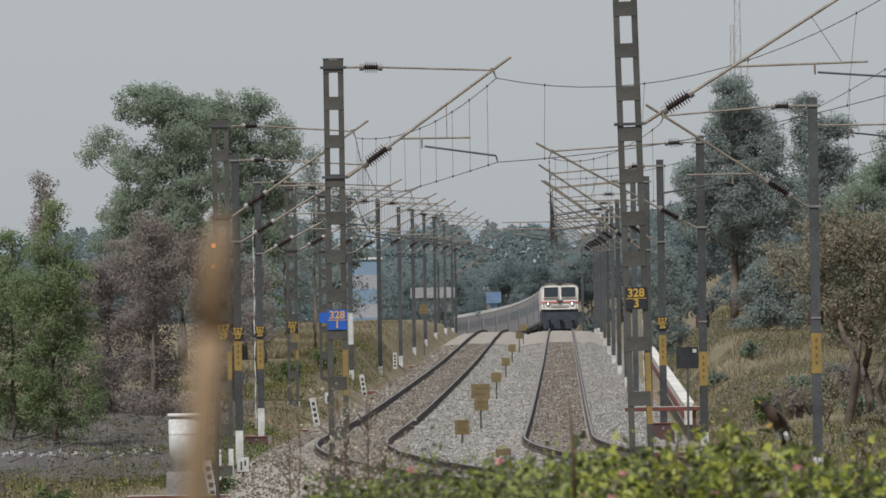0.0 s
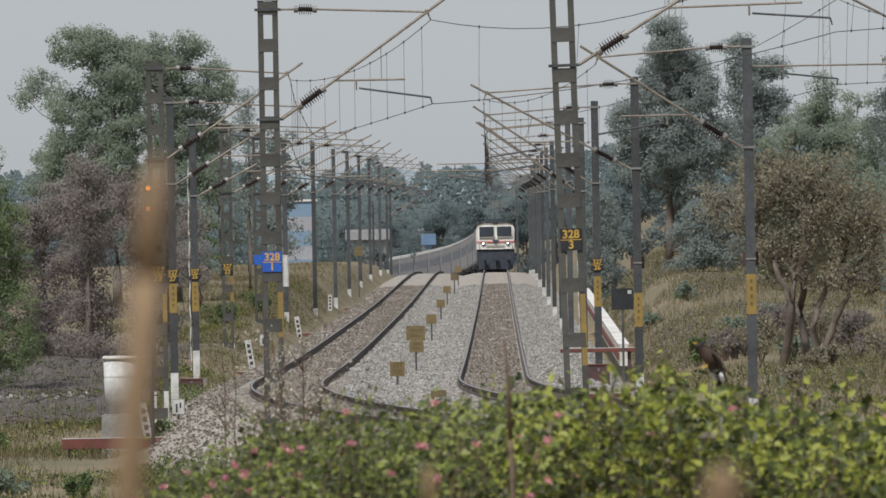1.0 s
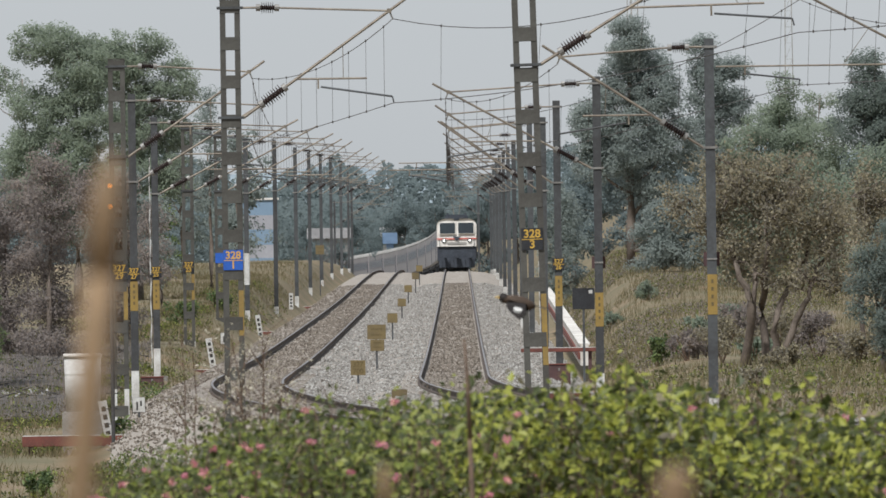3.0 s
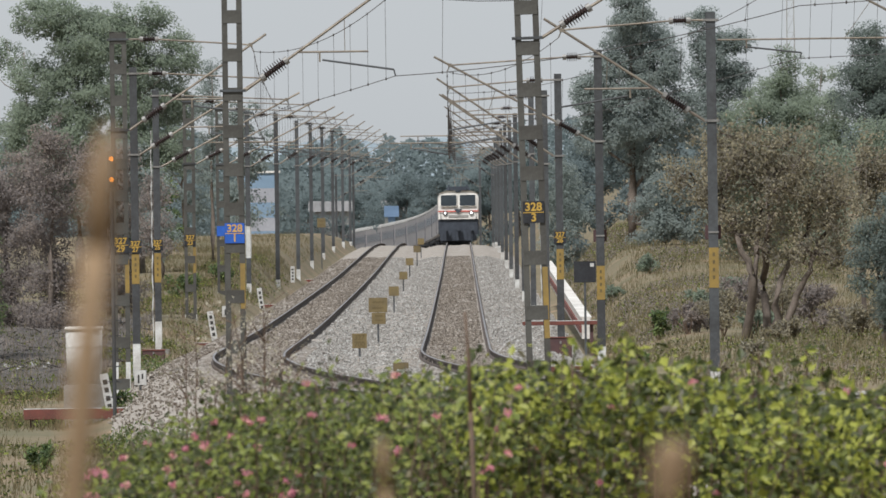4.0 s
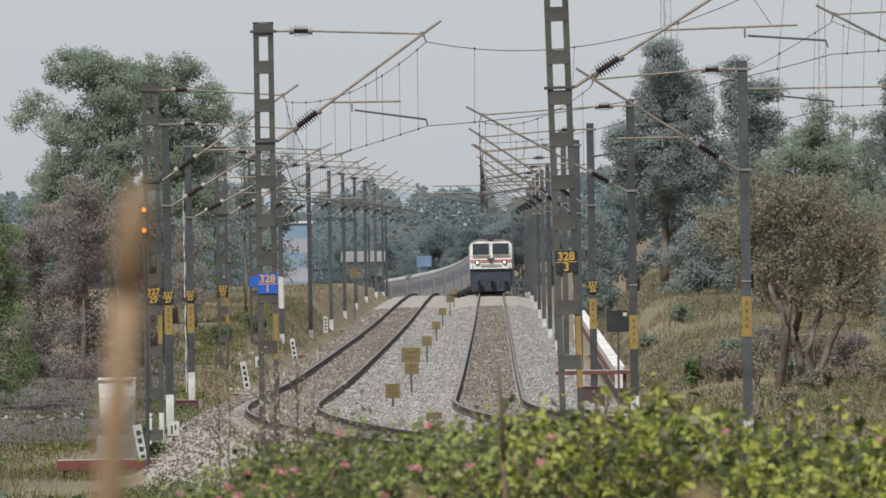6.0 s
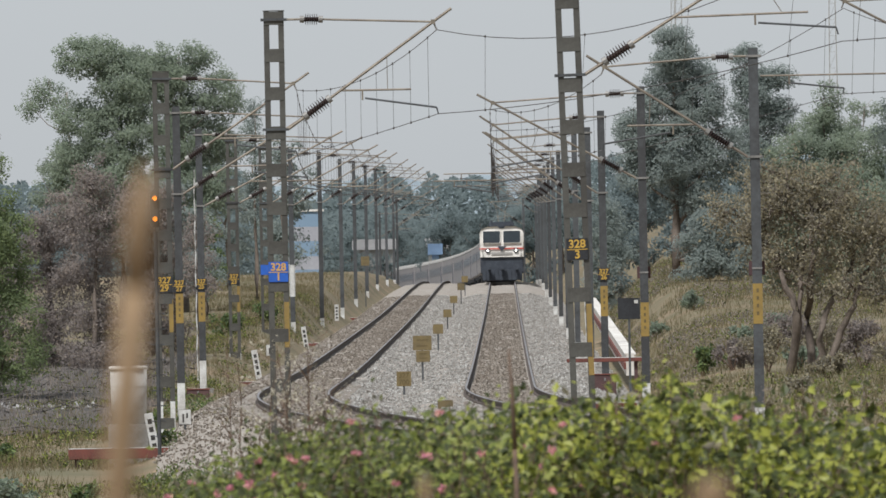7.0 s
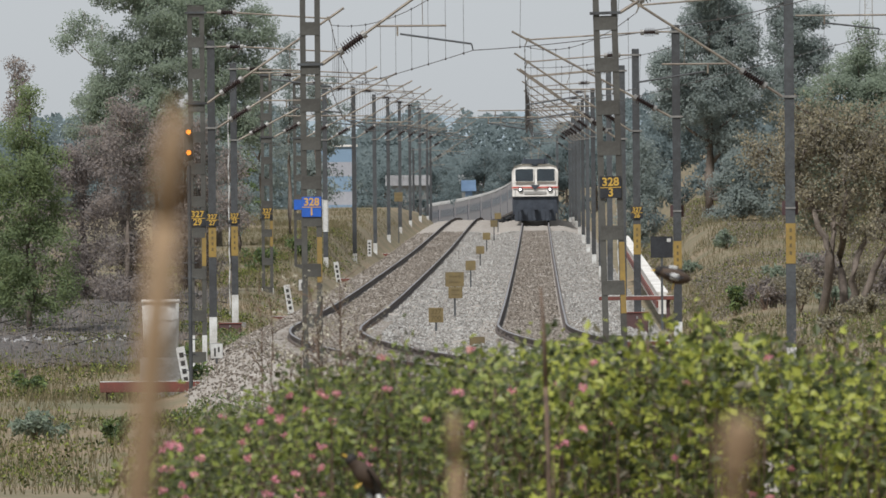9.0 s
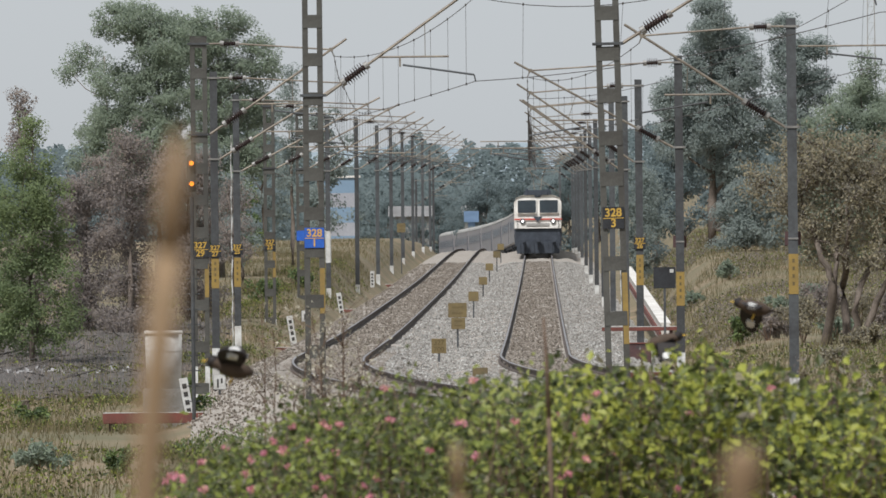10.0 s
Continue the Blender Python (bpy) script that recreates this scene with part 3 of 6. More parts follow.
# a mast beyond the bank brings in the bend's second run of wires
beam_mast((14.8, 228), 9.3, -1, 4.92, 9.1, 6.4, 8.80, 6.88, "dark steel beam mast standing apart on the bank", land_z(14.8, 228), pull=True)

for ends in (left_ends, right_ends):
    for a, b in zip(ends, ends[1:]):
        overhead_span(a, b, "thin messenger and contact wires with droppers over the track", 0.75 if a[0][1] == 185 else 0.0)
bend = ((9.88, 228, 8.80), (9.80, 228, 6.88))
overhead_span(bend, right_ends[2], "thin messenger and contact wires with droppers over the track")
# the runs go on towards and past the camera's right
overhead_span(((12.34, 180, 7.63), (12.32, 180, 6.44)), bend, "thin messenger and contact wires with droppers over the track")
overhead_span(((10.28, 150, 9.6), (10.28, 150, 6.85)), left_ends[0], "thin messenger and contact wires with droppers over the track")


# ---- train ----
def locomotive():
    t = thing("locomotive", (0, 0, 0), "cream electric locomotive with a red stripe and lit headlights", "locomotive")
    # body in its own space: the nose at y = 0, the length towards +y
    bm = bmesh.new()
    prof = [(-1.56, 1.78), (-1.56, 3.45), (-1.42, 3.78), (-1.0, 3.95), (1.0, 3.95), (1.42, 3.78), (1.56, 3.45), (1.56, 1.78)]
    rows = []
    for y, k in ((0.0, 0.0), (0.25, 0.0), (20.0, 0.0)):
        rows.append([bm.verts.new((x * (0.965 if y == 0 else 1), y + (0.30 * max(0, z - 2.6) if y == 0 else 0), z)) for x, z in prof])
    for a, b in zip(rows, rows[1:]):
        for i in range(len(prof)):
            j = (i + 1) % len(prof)
            bm.faces.new((a[i], a[j], b[j], b[i]))
    bm.faces.new(rows[0][::-1])
    bm.faces.new(rows[-1])
    bmesh.ops.recalc_face_normals(bm, faces=bm.faces)
    body = part("body", bm, M["loco_white"], t)
    for x in (-0.72, 0.72):
        m = Matrix.Translation((x, 0.165, 3.2)) @ Euler((radians(-16.7), 0, 0)).to_matrix().to_4x4()
        f = part("window_frame", box(bmesh.new(), (0, -0.02, 0), (1.3, 0.05, 0.96), m, 0.03), M["loco_white"], body)
        part("windscreen", box(bmesh.new(), (0, -0.045, 0), (1.2, 0.03, 0.86), m, 0.03), M["glass"], f, "dark cab windscreen")
    part("stripe", box(bmesh.new(), (0, 0.0, 2.38), (3.04, 0.04, 0.10), bevel=0.01), M["loco_red"], body, "red waist stripe")
    for s in (-1, 1):
        part("stripe", box(bmesh.new(), (s * 1.562, 10.0, 2.38), (0.03, 19.6, 0.10)), M["loco_red"], body, "red waist stripe")
        hl = part("headlight", tube(bmesh.new(), (s * 1.0, 0.06, 2.25), (s * 1.0, -0.07, 2.25), 0.17, n=16), M["loco_dark"], body)
        part("lens", tube(bmesh.new(), (s * 1.0, -0.07, 2.25), (s * 1.0, -0.085, 2.25), 0.075, n=16), M["headlight"], hl, "lit headlamp lens")
        part("handrail", tube(bmesh.new(), (s * 1.35, -0.09, 1.75), (s * 1.35, -0.09, 2.3), 0.02, n=6), M["dark_steel"], body)
    bm = bmesh.new()
    extrude(bm, [(-0.32, 0.15), (0.0, -0.22), (0.32, 0.15)], 0.0, 0.05)
    bmesh.ops.transform(bm, matrix=pose(0, 0.0, 2.40, 90), verts=bm.verts)
    part("nose_badge", bm, M["loco_dark"], body, "dark wedge-shaped badge on the nose")
    part("roof_lamp", box(bmesh.new(), (0, 0.42, 3.98), (0.46, 0.3, 0.34), bevel=0.06), M["loco_dark"], body, "dark lamp housing over the windscreens")
    for wx in (-0.72, 0.72):
        part("wiper", tube(bmesh.new(), (wx, 0.03, 2.78), (wx + 0.18, 0.13, 3.25), 0.018, n=5), M["dark_steel"], body)
    bm = bmesh.new()
    box(bm, (0, 0.0, 2.02), (1.5, 0.08, 0.2), bevel=0.02)
    part("coupling_panel", bm, M["roof_grey"], body)
    bm = box(bmesh.new(), (0, 10.05, 1.19), (3.06, 19.8, 1.17), bevel=0.05)
    fr = part("underframe", bm, M["loco_dark"], t, "dark blue-grey underframe")
    for s in (-1, 1):
        bm = tube(bmesh.new(), (s * 0.98, 0.1, 1.1), (s * 0.98, -0.5, 1.1), 0.1, n=12)
        tube(bm, (s * 0.98, -0.5, 1.1), (s * 0.98, -0.56, 1.1), 0.23, n=16)
        part("buffer", bm, M["loco_dark"], fr)
    bm = tube(bmesh.new(), (0, 0.1, 1.05), (0, -0.45, 1.05), 0.12, n=10)
    box(bm, (0, -0.4, 1.05), (0.34, 0.25, 0.4), bevel=0.04)
    part("coupler", bm, M["loco_dark"], fr)
    part("cowcatcher", box(bmesh.new(), (0, 0.05, 0.52), (2.8, 0.12, 0.8), bevel=0.03), M["loco_dark"], fr)
    for k in range(9):
        part("guard_bar", box(bmesh.new(), (-1.2 + 0.3 * k, -0.045, 0.5), (0.08, 0.06, 0.7)), M["loco_dark"], fr)
    for y in (4.2, 15.8):
        bm = box(bmesh.new(), (0, y, 0.62), (2.6, 4.6, 0.5), bevel=0.05)
        bg_ = part("bogie", bm, M["loco_dark"], t)
        for dy in (-1.85, 0, 1.85):
            for s in (-1, 1):
                part("wheel", tube(bmesh.new(), (s * 0.80, y + dy, 0.546), (s * 0.94, y + dy, 0.546), 0.546, n=20), M["dark_steel"], bg_)
    for y, sx, h in ((1.6, 1.3, 0.28), (4.2, 1.6, 0.34), (8.0, 1.8, 0.3), (12.0, 1.8, 0.3), (16.0, 1.6, 0.32)):
        part("roof_hatch", box(bmesh.new(), (0, y, 3.95 + h / 2), (sx, 1.5, h), bevel=0.04), M["loco_dark"], t)
    for x in (-0.7, 0.7):
        part("horn", tube(bmesh.new(), (x, 1.2, 3.95), (x, 1.2, 4.4), 0.07, n=8), M["loco_dark"], t)
    bm = bmesh.new()
    for s in (-1, 1):
        tube(bm, (s * 0.2, 3.0, 4.3), (s * 0.3, 4.3, 5.1), 0.025, n=6)
        tube(bm, (s * 0.3, 4.3, 5.1), (s * 0.55, 3.2, 5.7), 0.02, n=6)
    tube(bm, (-0.7, 3.2, 5.73), (0.7, 3.2, 5.73), 0.025, n=6)
    tube(bm, (-0.7, 3.2, 5.73), (-0.85, 3.2, 5.6), 0.018, n=6)
    tube(bm, (0.7, 3.2, 5.73), (0.85, 3.2, 5.6), 0.018, n=6)
    part("pantograph", bm, M["tube"], t)
    return t


def coach():
    t = thing("passenger_coach", (0, 0, 0), "long grey-tan passenger coach with a pale dusty roof", "train coach", "coaches of the train")
    bm = box(bmesh.new(), (0, 11.6, 2.2), (3.2, 23.2, 2.5), bevel=0.06)
    body = part("body", bm, M["coach_blue"], t)
    bm = bmesh.new()
    sec = [(1.6 * math.cos(math.pi * k / 10), 3.45 + 0.55 * math.sin(math.pi * k / 10)) for k in range(11)]
    rows = [[bm.verts.new((x, y, z)) for x, z in sec] for y in (0.05, 23.15)]
    for i in range(10):
        bm.faces.new((rows[0][i], rows[0][i + 1], rows[1][i + 1], rows[1][i]))
    bm.faces.new(rows[0])
    bm.faces.new(rows[1][::-1])
    part("roof", bm, M["roof_grey"], t, "pale dusty curved roof")
    first = None
    for s in (-1, 1):
        part("band", box(bmesh.new(), (s * 1.602, 11.6, 2.55), (0.02, 22.6, 0.85)), M["coach_tan"], body, "paler band round the windows")
        for k in range(12):
            if first is None:
                first = part("window", box(bmesh.new(), (0, 0, 0), (0.03, 1.1, 0.6)), M["coach_glass"], body)
                ob = first
            else:
                ob = new("window", first.data)
                ob.parent = body
            ob.matrix_basis = pose(s * 1.61, 2.4 + 1.67 * k, 2.55)
        part("door", box(bmesh.new(), (s * 1.605, 0.9, 2.05), (0.03, 0.75, 1.95)), M["loco_dark"], body)
    part("underframe", box(bmesh.new(), (0, 11.6, 0.85), (2.6, 21, 0.3)), M["loco_dark"], t)
    for y in (3.6, 19.6):
        bm = box(bmesh.new(), (0, y, 0.55), (2.3, 3.2, 0.35), bevel=0.04)
        b = part("bogie", bm, M["loco_dark"], t)
        for dy in (-1.3, 1.3):
            for s in (-1, 1):
                part("wheel", tube(bmesh.new(), (s * 0.8, y + dy, 0.457), (s * 0.93, y + dy, 0.457), 0.457, n=14), M["dark_steel"], b)
    return t


loco = locomotive()
coaches = [coach()]
for i in range(14):
    coaches.append(copy_thing(coaches[0], pose(0, 0, 0)))


# ---- plants ----
rng = np.random.default_rng(7)


def leaf_cloud(name, centres, sizes, material, parent=None, droop=0.3, ratio=0.5, label="", out=None, loose=0.5):
    """Many small folded leaves in one mesh, each an island of its own."""
    n = len(centres)
    c = np.asarray(centres, float)
    a = rng.normal(size=(n, 3))
    a[:, 2] -= droop
    a /= np.linalg.norm(a, axis=1)[:, None]
    b = np.cross(a, rng.normal(size=(n, 3)))
    b /= np.linalg.norm(b, axis=1)[:, None]
    nn = np.cross(a, b)
    if out is not None:
        # leaves lie roughly along the surface of their clump
        nn = np.asarray(out, float) + rng.normal(size=(n, 3)) * loose
        nn /= np.linalg.norm(nn, axis=1)[:, None]
        a = np.cross(nn, np.cross(a, nn))
        a /= np.linalg.norm(a, axis=1)[:, None]
        b = np.cross(nn, a)
    L = np.asarray(sizes)[:, None]
    W = L * ratio
    v = np.stack([c, c + a * L * 0.4 - b * W * 0.5 + nn * W * 0.14, c + a * L, c + a * L * 0.4 + b * W * 0.5 + nn * W * 0.14], 1).reshape(-1, 3)
    i = np.arange(n)[:, None] * 4
    f = np.concatenate([i + [[0, 1, 2]], i + [[0, 2, 3]]], 0)
    me = bpy.data.meshes.new(name)
    me.from_pydata(v.tolist(), [], f.tolist())
    me.materials.append(material)
    ob = new(name, me)
    ob.parent = parent
    if label:
        ob["label"] = label
    return ob


def tree(x, y, h, spread, leafmat, label, name="tree", leaves=5000, size=0.22, base=0.25, bark="bark", trunk=None, clumps=60,
         clump=0.9, z0=None, lean=0.0, column=False, bare=0.0, stems=1, wood=1.0, group="trees beside the line"):
    """A tapered trunk with forking limbs and a ragged crown of leaf clumps with gaps."""
    z0 = land_z(x, y) if z0 is None else z0
    t = thing(name, (x, y, z0 - 0.1), label, "tree", group)
    r0 = trunk or h * 0.018
    tips = []
    for s in range(stems):
        sx = (s - (stems - 1) / 2) * 0.55
        pts, rad = [], []
        k = 7
        for i in range(k + 1):
            f = i / k
            off = 0.06 * h * f
            pts.append(Vector((sx + lean * h * f + sx * 1.5 * f + off * rng.normal() * 0.35, off * rng.normal() * 0.35, h * 0.88 * f)))
            rad.append(max(r0 * (1 - f) ** 0.8, 0.02))
        raw("trunk", *polytube(pts, rad, 7), M[bark], t, True)
        count = int(9 * wood) + 3
        for j in range(count):
            f = base + (0.95 - base) * (j + rng.random() * 0.8) / count
            i = min(int(f * k), k - 1)
            p = pts[i].lerp(pts[i + 1], f * k - i)
            ang = rng.random() * 2 * math.pi
            env = 1.0 if column else math.sin(math.pi * min(1, 0.22 + 0.72 * (f - base) / (1 - base)))
            reach = spread * env * (0.65 + 0.5 * rng.random())
            q = p + Vector((math.cos(ang) * reach, math.sin(ang) * reach, (0.35 + 0.5 * rng.random()) * reach * (1.5 if column else 0.9)))
            mid = p.lerp(q, 0.5) + Vector((0, 0, -0.08 * reach)) + Vector(rng.normal(size=3) * 0.08 * reach)
            rr = max(r0 * (1 - f) * 0.55, 0.022)
            raw("limb", *polytube([p, mid, q], [rr, rr * 0.65, 0.012], 5), M[bark], t, True)
            tips += [q, mid.lerp(q, 0.5), mid]
            for g in range(2):
                w = mid.lerp(q, rng.random()) + Vector(rng.normal(size=3) * 0.3 * reach)
                raw("twig", *polytube([mid.lerp(q, 0.3 * g), w], [rr * 0.4, 0.01], 4), M[bark], t)
                tips.append(w)
        tips.append(pts[-1])
    tips = np.array([list(p) for p in tips])
    pick = tips[rng.integers(0, len(tips), clumps)] + rng.normal(size=(clumps, 3)) * clump * (0.52, 0.52, 0.4)
    pick[:, 2] = np.minimum(pick[:, 2], h * (0.97 + 0.03 * rng.random(clumps)))
    radii = clump * (0.35 + 0.75 * rng.random(clumps))
    n = int(leaves * (1 - bare))
    which = rng.integers(0, clumps, n)
    d = rng.normal(size=(n, 3))
    d /= np.linalg.norm(d, axis=1)[:, None]
    pos = pick[which] + d * (radii[which] * rng.random(n) ** 0.45)[:, None] * (1, 1, 0.75)
    pos[:, 2] = np.maximum(pos[:, 2], h * base * 0.35)
    leaf_cloud("crown", pos, size * (0.5 + 0.8 * rng.random(n)), M[leafmat], t, out=d * 0.6 + (0, -0.4, 0.45))
    return t


def lobed_tree(x, y, lobes, leafmat, label, bark="bark", trunk=0.2, density=36.0, leaves=150, size=0.12, clump=0.5, droop=0.5, loose=0.5,
               name="tree", shell=0.3):
    """A trunk whose limbs each carry one lobe of the crown; lobes are (x, z, half width, half height)."""
    z0 = land_z(x, y)
    t = thing(name, (x, y, z0 - 0.1), label, "tree", "trees beside the line")
    top = max(b + d * 0.3 for a, b, c, d in lobes) - z0
    low_ = min(b for a, b, c, d in lobes) - z0
    k = 8
    run = [Vector((0.10 * rng.normal() * i / k, 0.1 * rng.normal(), top * i / k)) for i in range(k + 1)]
    raw("trunk", *polytube(run, [max(trunk * (1 - i / k) ** 0.8, 0.02) for i in range(k + 1)], 8), M[bark], t, True)
    cs, rs, ls = [], [], []
    for lx, lz, rx, rz in lobes:
        c = Vector((lx - x, rng.normal() * rx * 0.5, lz - z0 + 0.1))
        f = min(0.9, max(0.08, (c.z - 0.55 * abs(c.x) - 0.7 * rz) / top))
        i = min(int(f * k), k - 1)
        p = run[i].lerp(run[i + 1], f * k - i)
        mid = p.lerp(c, 0.55) - Vector((0, 0, 0.10 * (c - p).length))
        r = max(trunk * (1 - f) * 0.6, 0.03)
        raw("limb", *polytube([p, mid, c], [r, r * 0.7, r * 0.3], 6), M[bark], t, True)
        for g in range(7):
            d = Vector(rng.normal(size=3)).normalized()
            q = c + Vector((d.x * rx, d.y * rx, d.z * rz)) * 0.95
            raw("twig", *polytube([mid.lerp(c, 0.4 + 0.6 * rng.random()), q], [r * 0.3, 0.008], 4), M[bark], t)
        n = max(5, int(density * rx * rz))
        d = rng.normal(size=(n, 3))
        d /= np.linalg.norm(d, axis=1)[:, None]
        cs.append(np.array(c) + d * (rng.random(n) ** shell)[:, None] * (rx, rx, rz))
        ls.append(d)
        rs.append(clump * (0.5 + 0.8 * rng.random(n)))
    cs, rs, ls = np.concatenate(cs), np.concatenate(rs), np.concatenate(ls)
    w = rs ** 2 / (rs ** 2).sum()
    n = int(leaves * len(cs))
    which = rng.choice(len(cs), n, p=w)
    d = rng.normal(size=(n, 3))
    d /= np.linalg.norm(d, axis=1)[:, None]
    pos = cs[which] + d * (rs[which] * rng.random(n) ** 0.45)[:, None] * (1, 1, 0.72)
    pos[:, 2] = np.maximum(pos[:, 2], 0.15)
    leaf_cloud("crown", pos, size * (0.5 + 0.8 * rng.random(n)), M[leafmat], t, droop=droop, out=d * 0.5 + ls[which] * 0.35 + (0, -0.4, 0.45), loose=loose)
    return t


def crooked_tree(x, y, stems, lobes, leafmat, label):
    """Several crooked pale stems, many thin twisting limbs and a half-bare crown of curled leaves."""
    z0 = land_z(x, y)
    t = thing("dry_tree", (x, y, z0 - 0.15), label, "tree", "trees beside the line")
    nodes = []
    for run, r in stems:
        pts = [Vector((a - x, 0.5 * rng.normal() * (i > 0), b - z0 + 0.15)) for i, (a, b) in enumerate(run)]
        fine = []
        for i in range(len(pts) - 1):
            for g in range(4):
                fine.append(pts[i].lerp(pts[i + 1], g / 4) + Vector(rng.normal(size=3)) * 0.035)
        fine.append(pts[-1])
        m = len(fine) - 1
        raw("stem", *polytube(fine, [r * (1 - 0.65 * i / m) for i in range(m + 1)], 8), M["bark"], t, True)
        nodes += fine[m // 3:]
    ends = []
    for lx, lz, rx, rz, count in lobes:
        for g in range(count):
            d = Vector(rng.normal(size=3)).normalized() * rng.random() ** 0.4
            q = Vector((lx - x + d.x * rx, d.y * rx, lz - z0 + d.z * rz))
            p = min(nodes, key=lambda v: (v - q).length + 0.8 * max(0, v.z - q.z) + 0.3 * rng.random())
            run = [p, p.lerp(q, 0.35) + Vector(rng.normal(size=3)) * 0.14, p.lerp(q, 0.7) + Vector(rng.normal(size=3)) * 0.12, q]
            raw("limb", *polytube(run, [0.034, 0.024, 0.015, 0.006], 5), M["bark"], t, True)
            for h in range(2):
                w = q + Vector(rng.normal(size=3)) * 0.28
                raw("twig", *polytube([run[2].lerp(q, rng.random()), w], [0.009, 0.004], 4), M["pale_bark"], t)
                ends.append(w)
            ends += [q, run[2]]
            nodes.append(run[1])
    c = np.array([list(v) for v in ends])
    n = 36 * len(c)
    which = rng.integers(0, len(c), n)
    pos = c[which] + rng.normal(size=(n, 3)) * 0.17
    leaf_cloud("crown", pos, 0.105 * (0.5 + 0.8 * rng.random(n)), M[leafmat], t, droop=0.6, ratio=0.6)
    return t


def shrub(x, y, w, h, leafmat, label, n=900, size=0.12, z0=None, name="shrub"):
    z0 = land_z(x, y) if z0 is None else z0
    t = thing(name, (x, y, z0), label, "shrub", "shrubs on the slopes")
    for i in range(6):
        q = Vector((rng.normal() * w * 0.3, rng.normal() * w * 0.3, h * (0.5 + 0.4 * rng.random())))
        raw("stem", *polytube([(0, 0, -0.1), q * 0.5, q], [0.02, 0.015, 0.006], 4), M["twig"], t)
    k = 14
    cs = np.stack([rng.normal(size=k) * w * 0.3, rng.normal(size=k) * w * 0.3, h * (0.25 + 0.6 * rng.random(k))], 1)
    d = rng.normal(size=(n, 3))
    pos = cs[rng.integers(0, k, n)] + d / np.linalg.norm(d, axis=1)[:, None] * (rng.random(n) ** 0.5)[:, None] * w * 0.22
    pos[:, 2] = np.maximum(pos[:, 2], 0.02)
    leaf_cloud("foliage", pos, size * (0.6 + 0.8 * rng.random(n)), M[leafmat], t)
    return t


def blades(name, spots, hs, material, label, width=0.03):
    n = len(spots)
    p = np.asarray(spots, float)
    ang = rng.random(n) * 2 * math.pi
    side = np.stack([np.cos(ang), np.sin(ang), 0 * ang], 1) * width
    tip = p + np.stack([rng.normal(size=n) * 0.3, rng.normal(size=n) * 0.3, np.ones(n)], 1) * np.asarray(hs)[:, None]
    v = np.stack([p - side, p + side, tip], 1).reshape(-1, 3)
    me = bpy.data.meshes.new(name)
    me.from_pydata(v.tolist(), [], np.arange(3 * n).reshape(-1, 3).tolist())
    me.materials.append(material)
    return tagged(new(name, me), label, "grass", kind="stuff")


tall = "tall haze-paled green tree with an open ragged crown behind the masts"
lobed_tree(-12.3, 440, [(-14.05, 11.98, 1.03, 0.82), (-12.82, 12.1, 1.24, 0.96), (-11.87, 10.99, 1.51, 1.51), (-13.95, 9.37, 1.37, 0.89), (-12.17, 8.79, 1.79, 1.51), (-14.3, 7.45, 1.3, 1.2), (-12.2, 6.6, 1.6, 1.3), (-14.0, 5.6, 1.4, 1.2), (-12.3, 4.6, 1.6, 1.2)],
           "leaf_tall", tall, "pale_bark", 0.22)
lobed_tree(-14.6, 443, [(-15.44, 10.48, 0.95, 0.8), (-16.3, 10.0, 0.5, 0.5), (-15.07, 7.73, 0.96, 0.96), (-15.6, 6.3, 0.8, 0.8)], "leaf_tall", "thin-crowned green tree with bare pale limbs", "pale_bark", 0.13, density=17)
lobed_tree(-9.8, 446, [(-9.24, 12.06, 0.82, 0.69), (-10.9, 12.15, 0.85, 0.7), (-11.0, 11.2, 1.0, 1.0), (-10.22, 10.83, 1.24, 1.24), (-8.17, 10.39, 0.96, 1.24), (-9.97, 8.63, 1.51, 1.65), (-8.4, 8.4, 1.0, 1.2), (-10.0, 6.4, 1.5, 1.3), (-8.5, 6.2, 1.1, 1.2)], "leaf_tall", tall, "pale_bark", 0.2)
lobed_tree(-7.0, 470, [(-7.1, 9.9, 0.4, 0.7), (-7.0, 8.6, 0.6, 0.8), (-6.9, 7.2, 0.7, 0.9), (-7.2, 5.6, 0.7, 0.9)], "leaf_grey", "thin tree with haze put into its grey-green leaf colour", trunk=0.12, density=20)
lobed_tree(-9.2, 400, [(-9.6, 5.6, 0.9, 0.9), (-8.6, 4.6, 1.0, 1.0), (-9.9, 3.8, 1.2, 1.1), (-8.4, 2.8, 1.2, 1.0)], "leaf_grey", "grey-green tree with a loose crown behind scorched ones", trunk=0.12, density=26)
brown = "withered brown-leaved tree scorched by a grass fire"
burnt = dict(trunk=0.11, density=46, leaves=110, size=0.10, clump=0.42, droop=0.7, loose=0.8, shell=0.4)
lobed_tree(-10.4, 337, [(-10.4, 6.0, 0.75, 0.85), (-10.3, 4.4, 1.05, 1.1), (-10.6, 2.8, 1.1, 1.0), (-10.2, 1.2, 1.0, 0.9), (-10.5, 0.2, 1.2, 0.6)], "leaf_dead", brown, **burnt)
lobed_tree(-12.0, 342, [(-11.4, 4.9, 0.8, 0.9), (-12.4, 4.3, 1.0, 0.9), (-12.0, 3.0, 1.3, 1.0), (-12.2, 1.5, 1.2, 1.0), (-12.1, 0.3, 1.3, 0.6)], "leaf_dead", brown, **burnt)
lobed_tree(-13.6, 338, [(-13.6, 2.9, 0.9, 1.0), (-13.9, 1.3, 1.0, 0.9)], "leaf_dead", brown, **burnt)
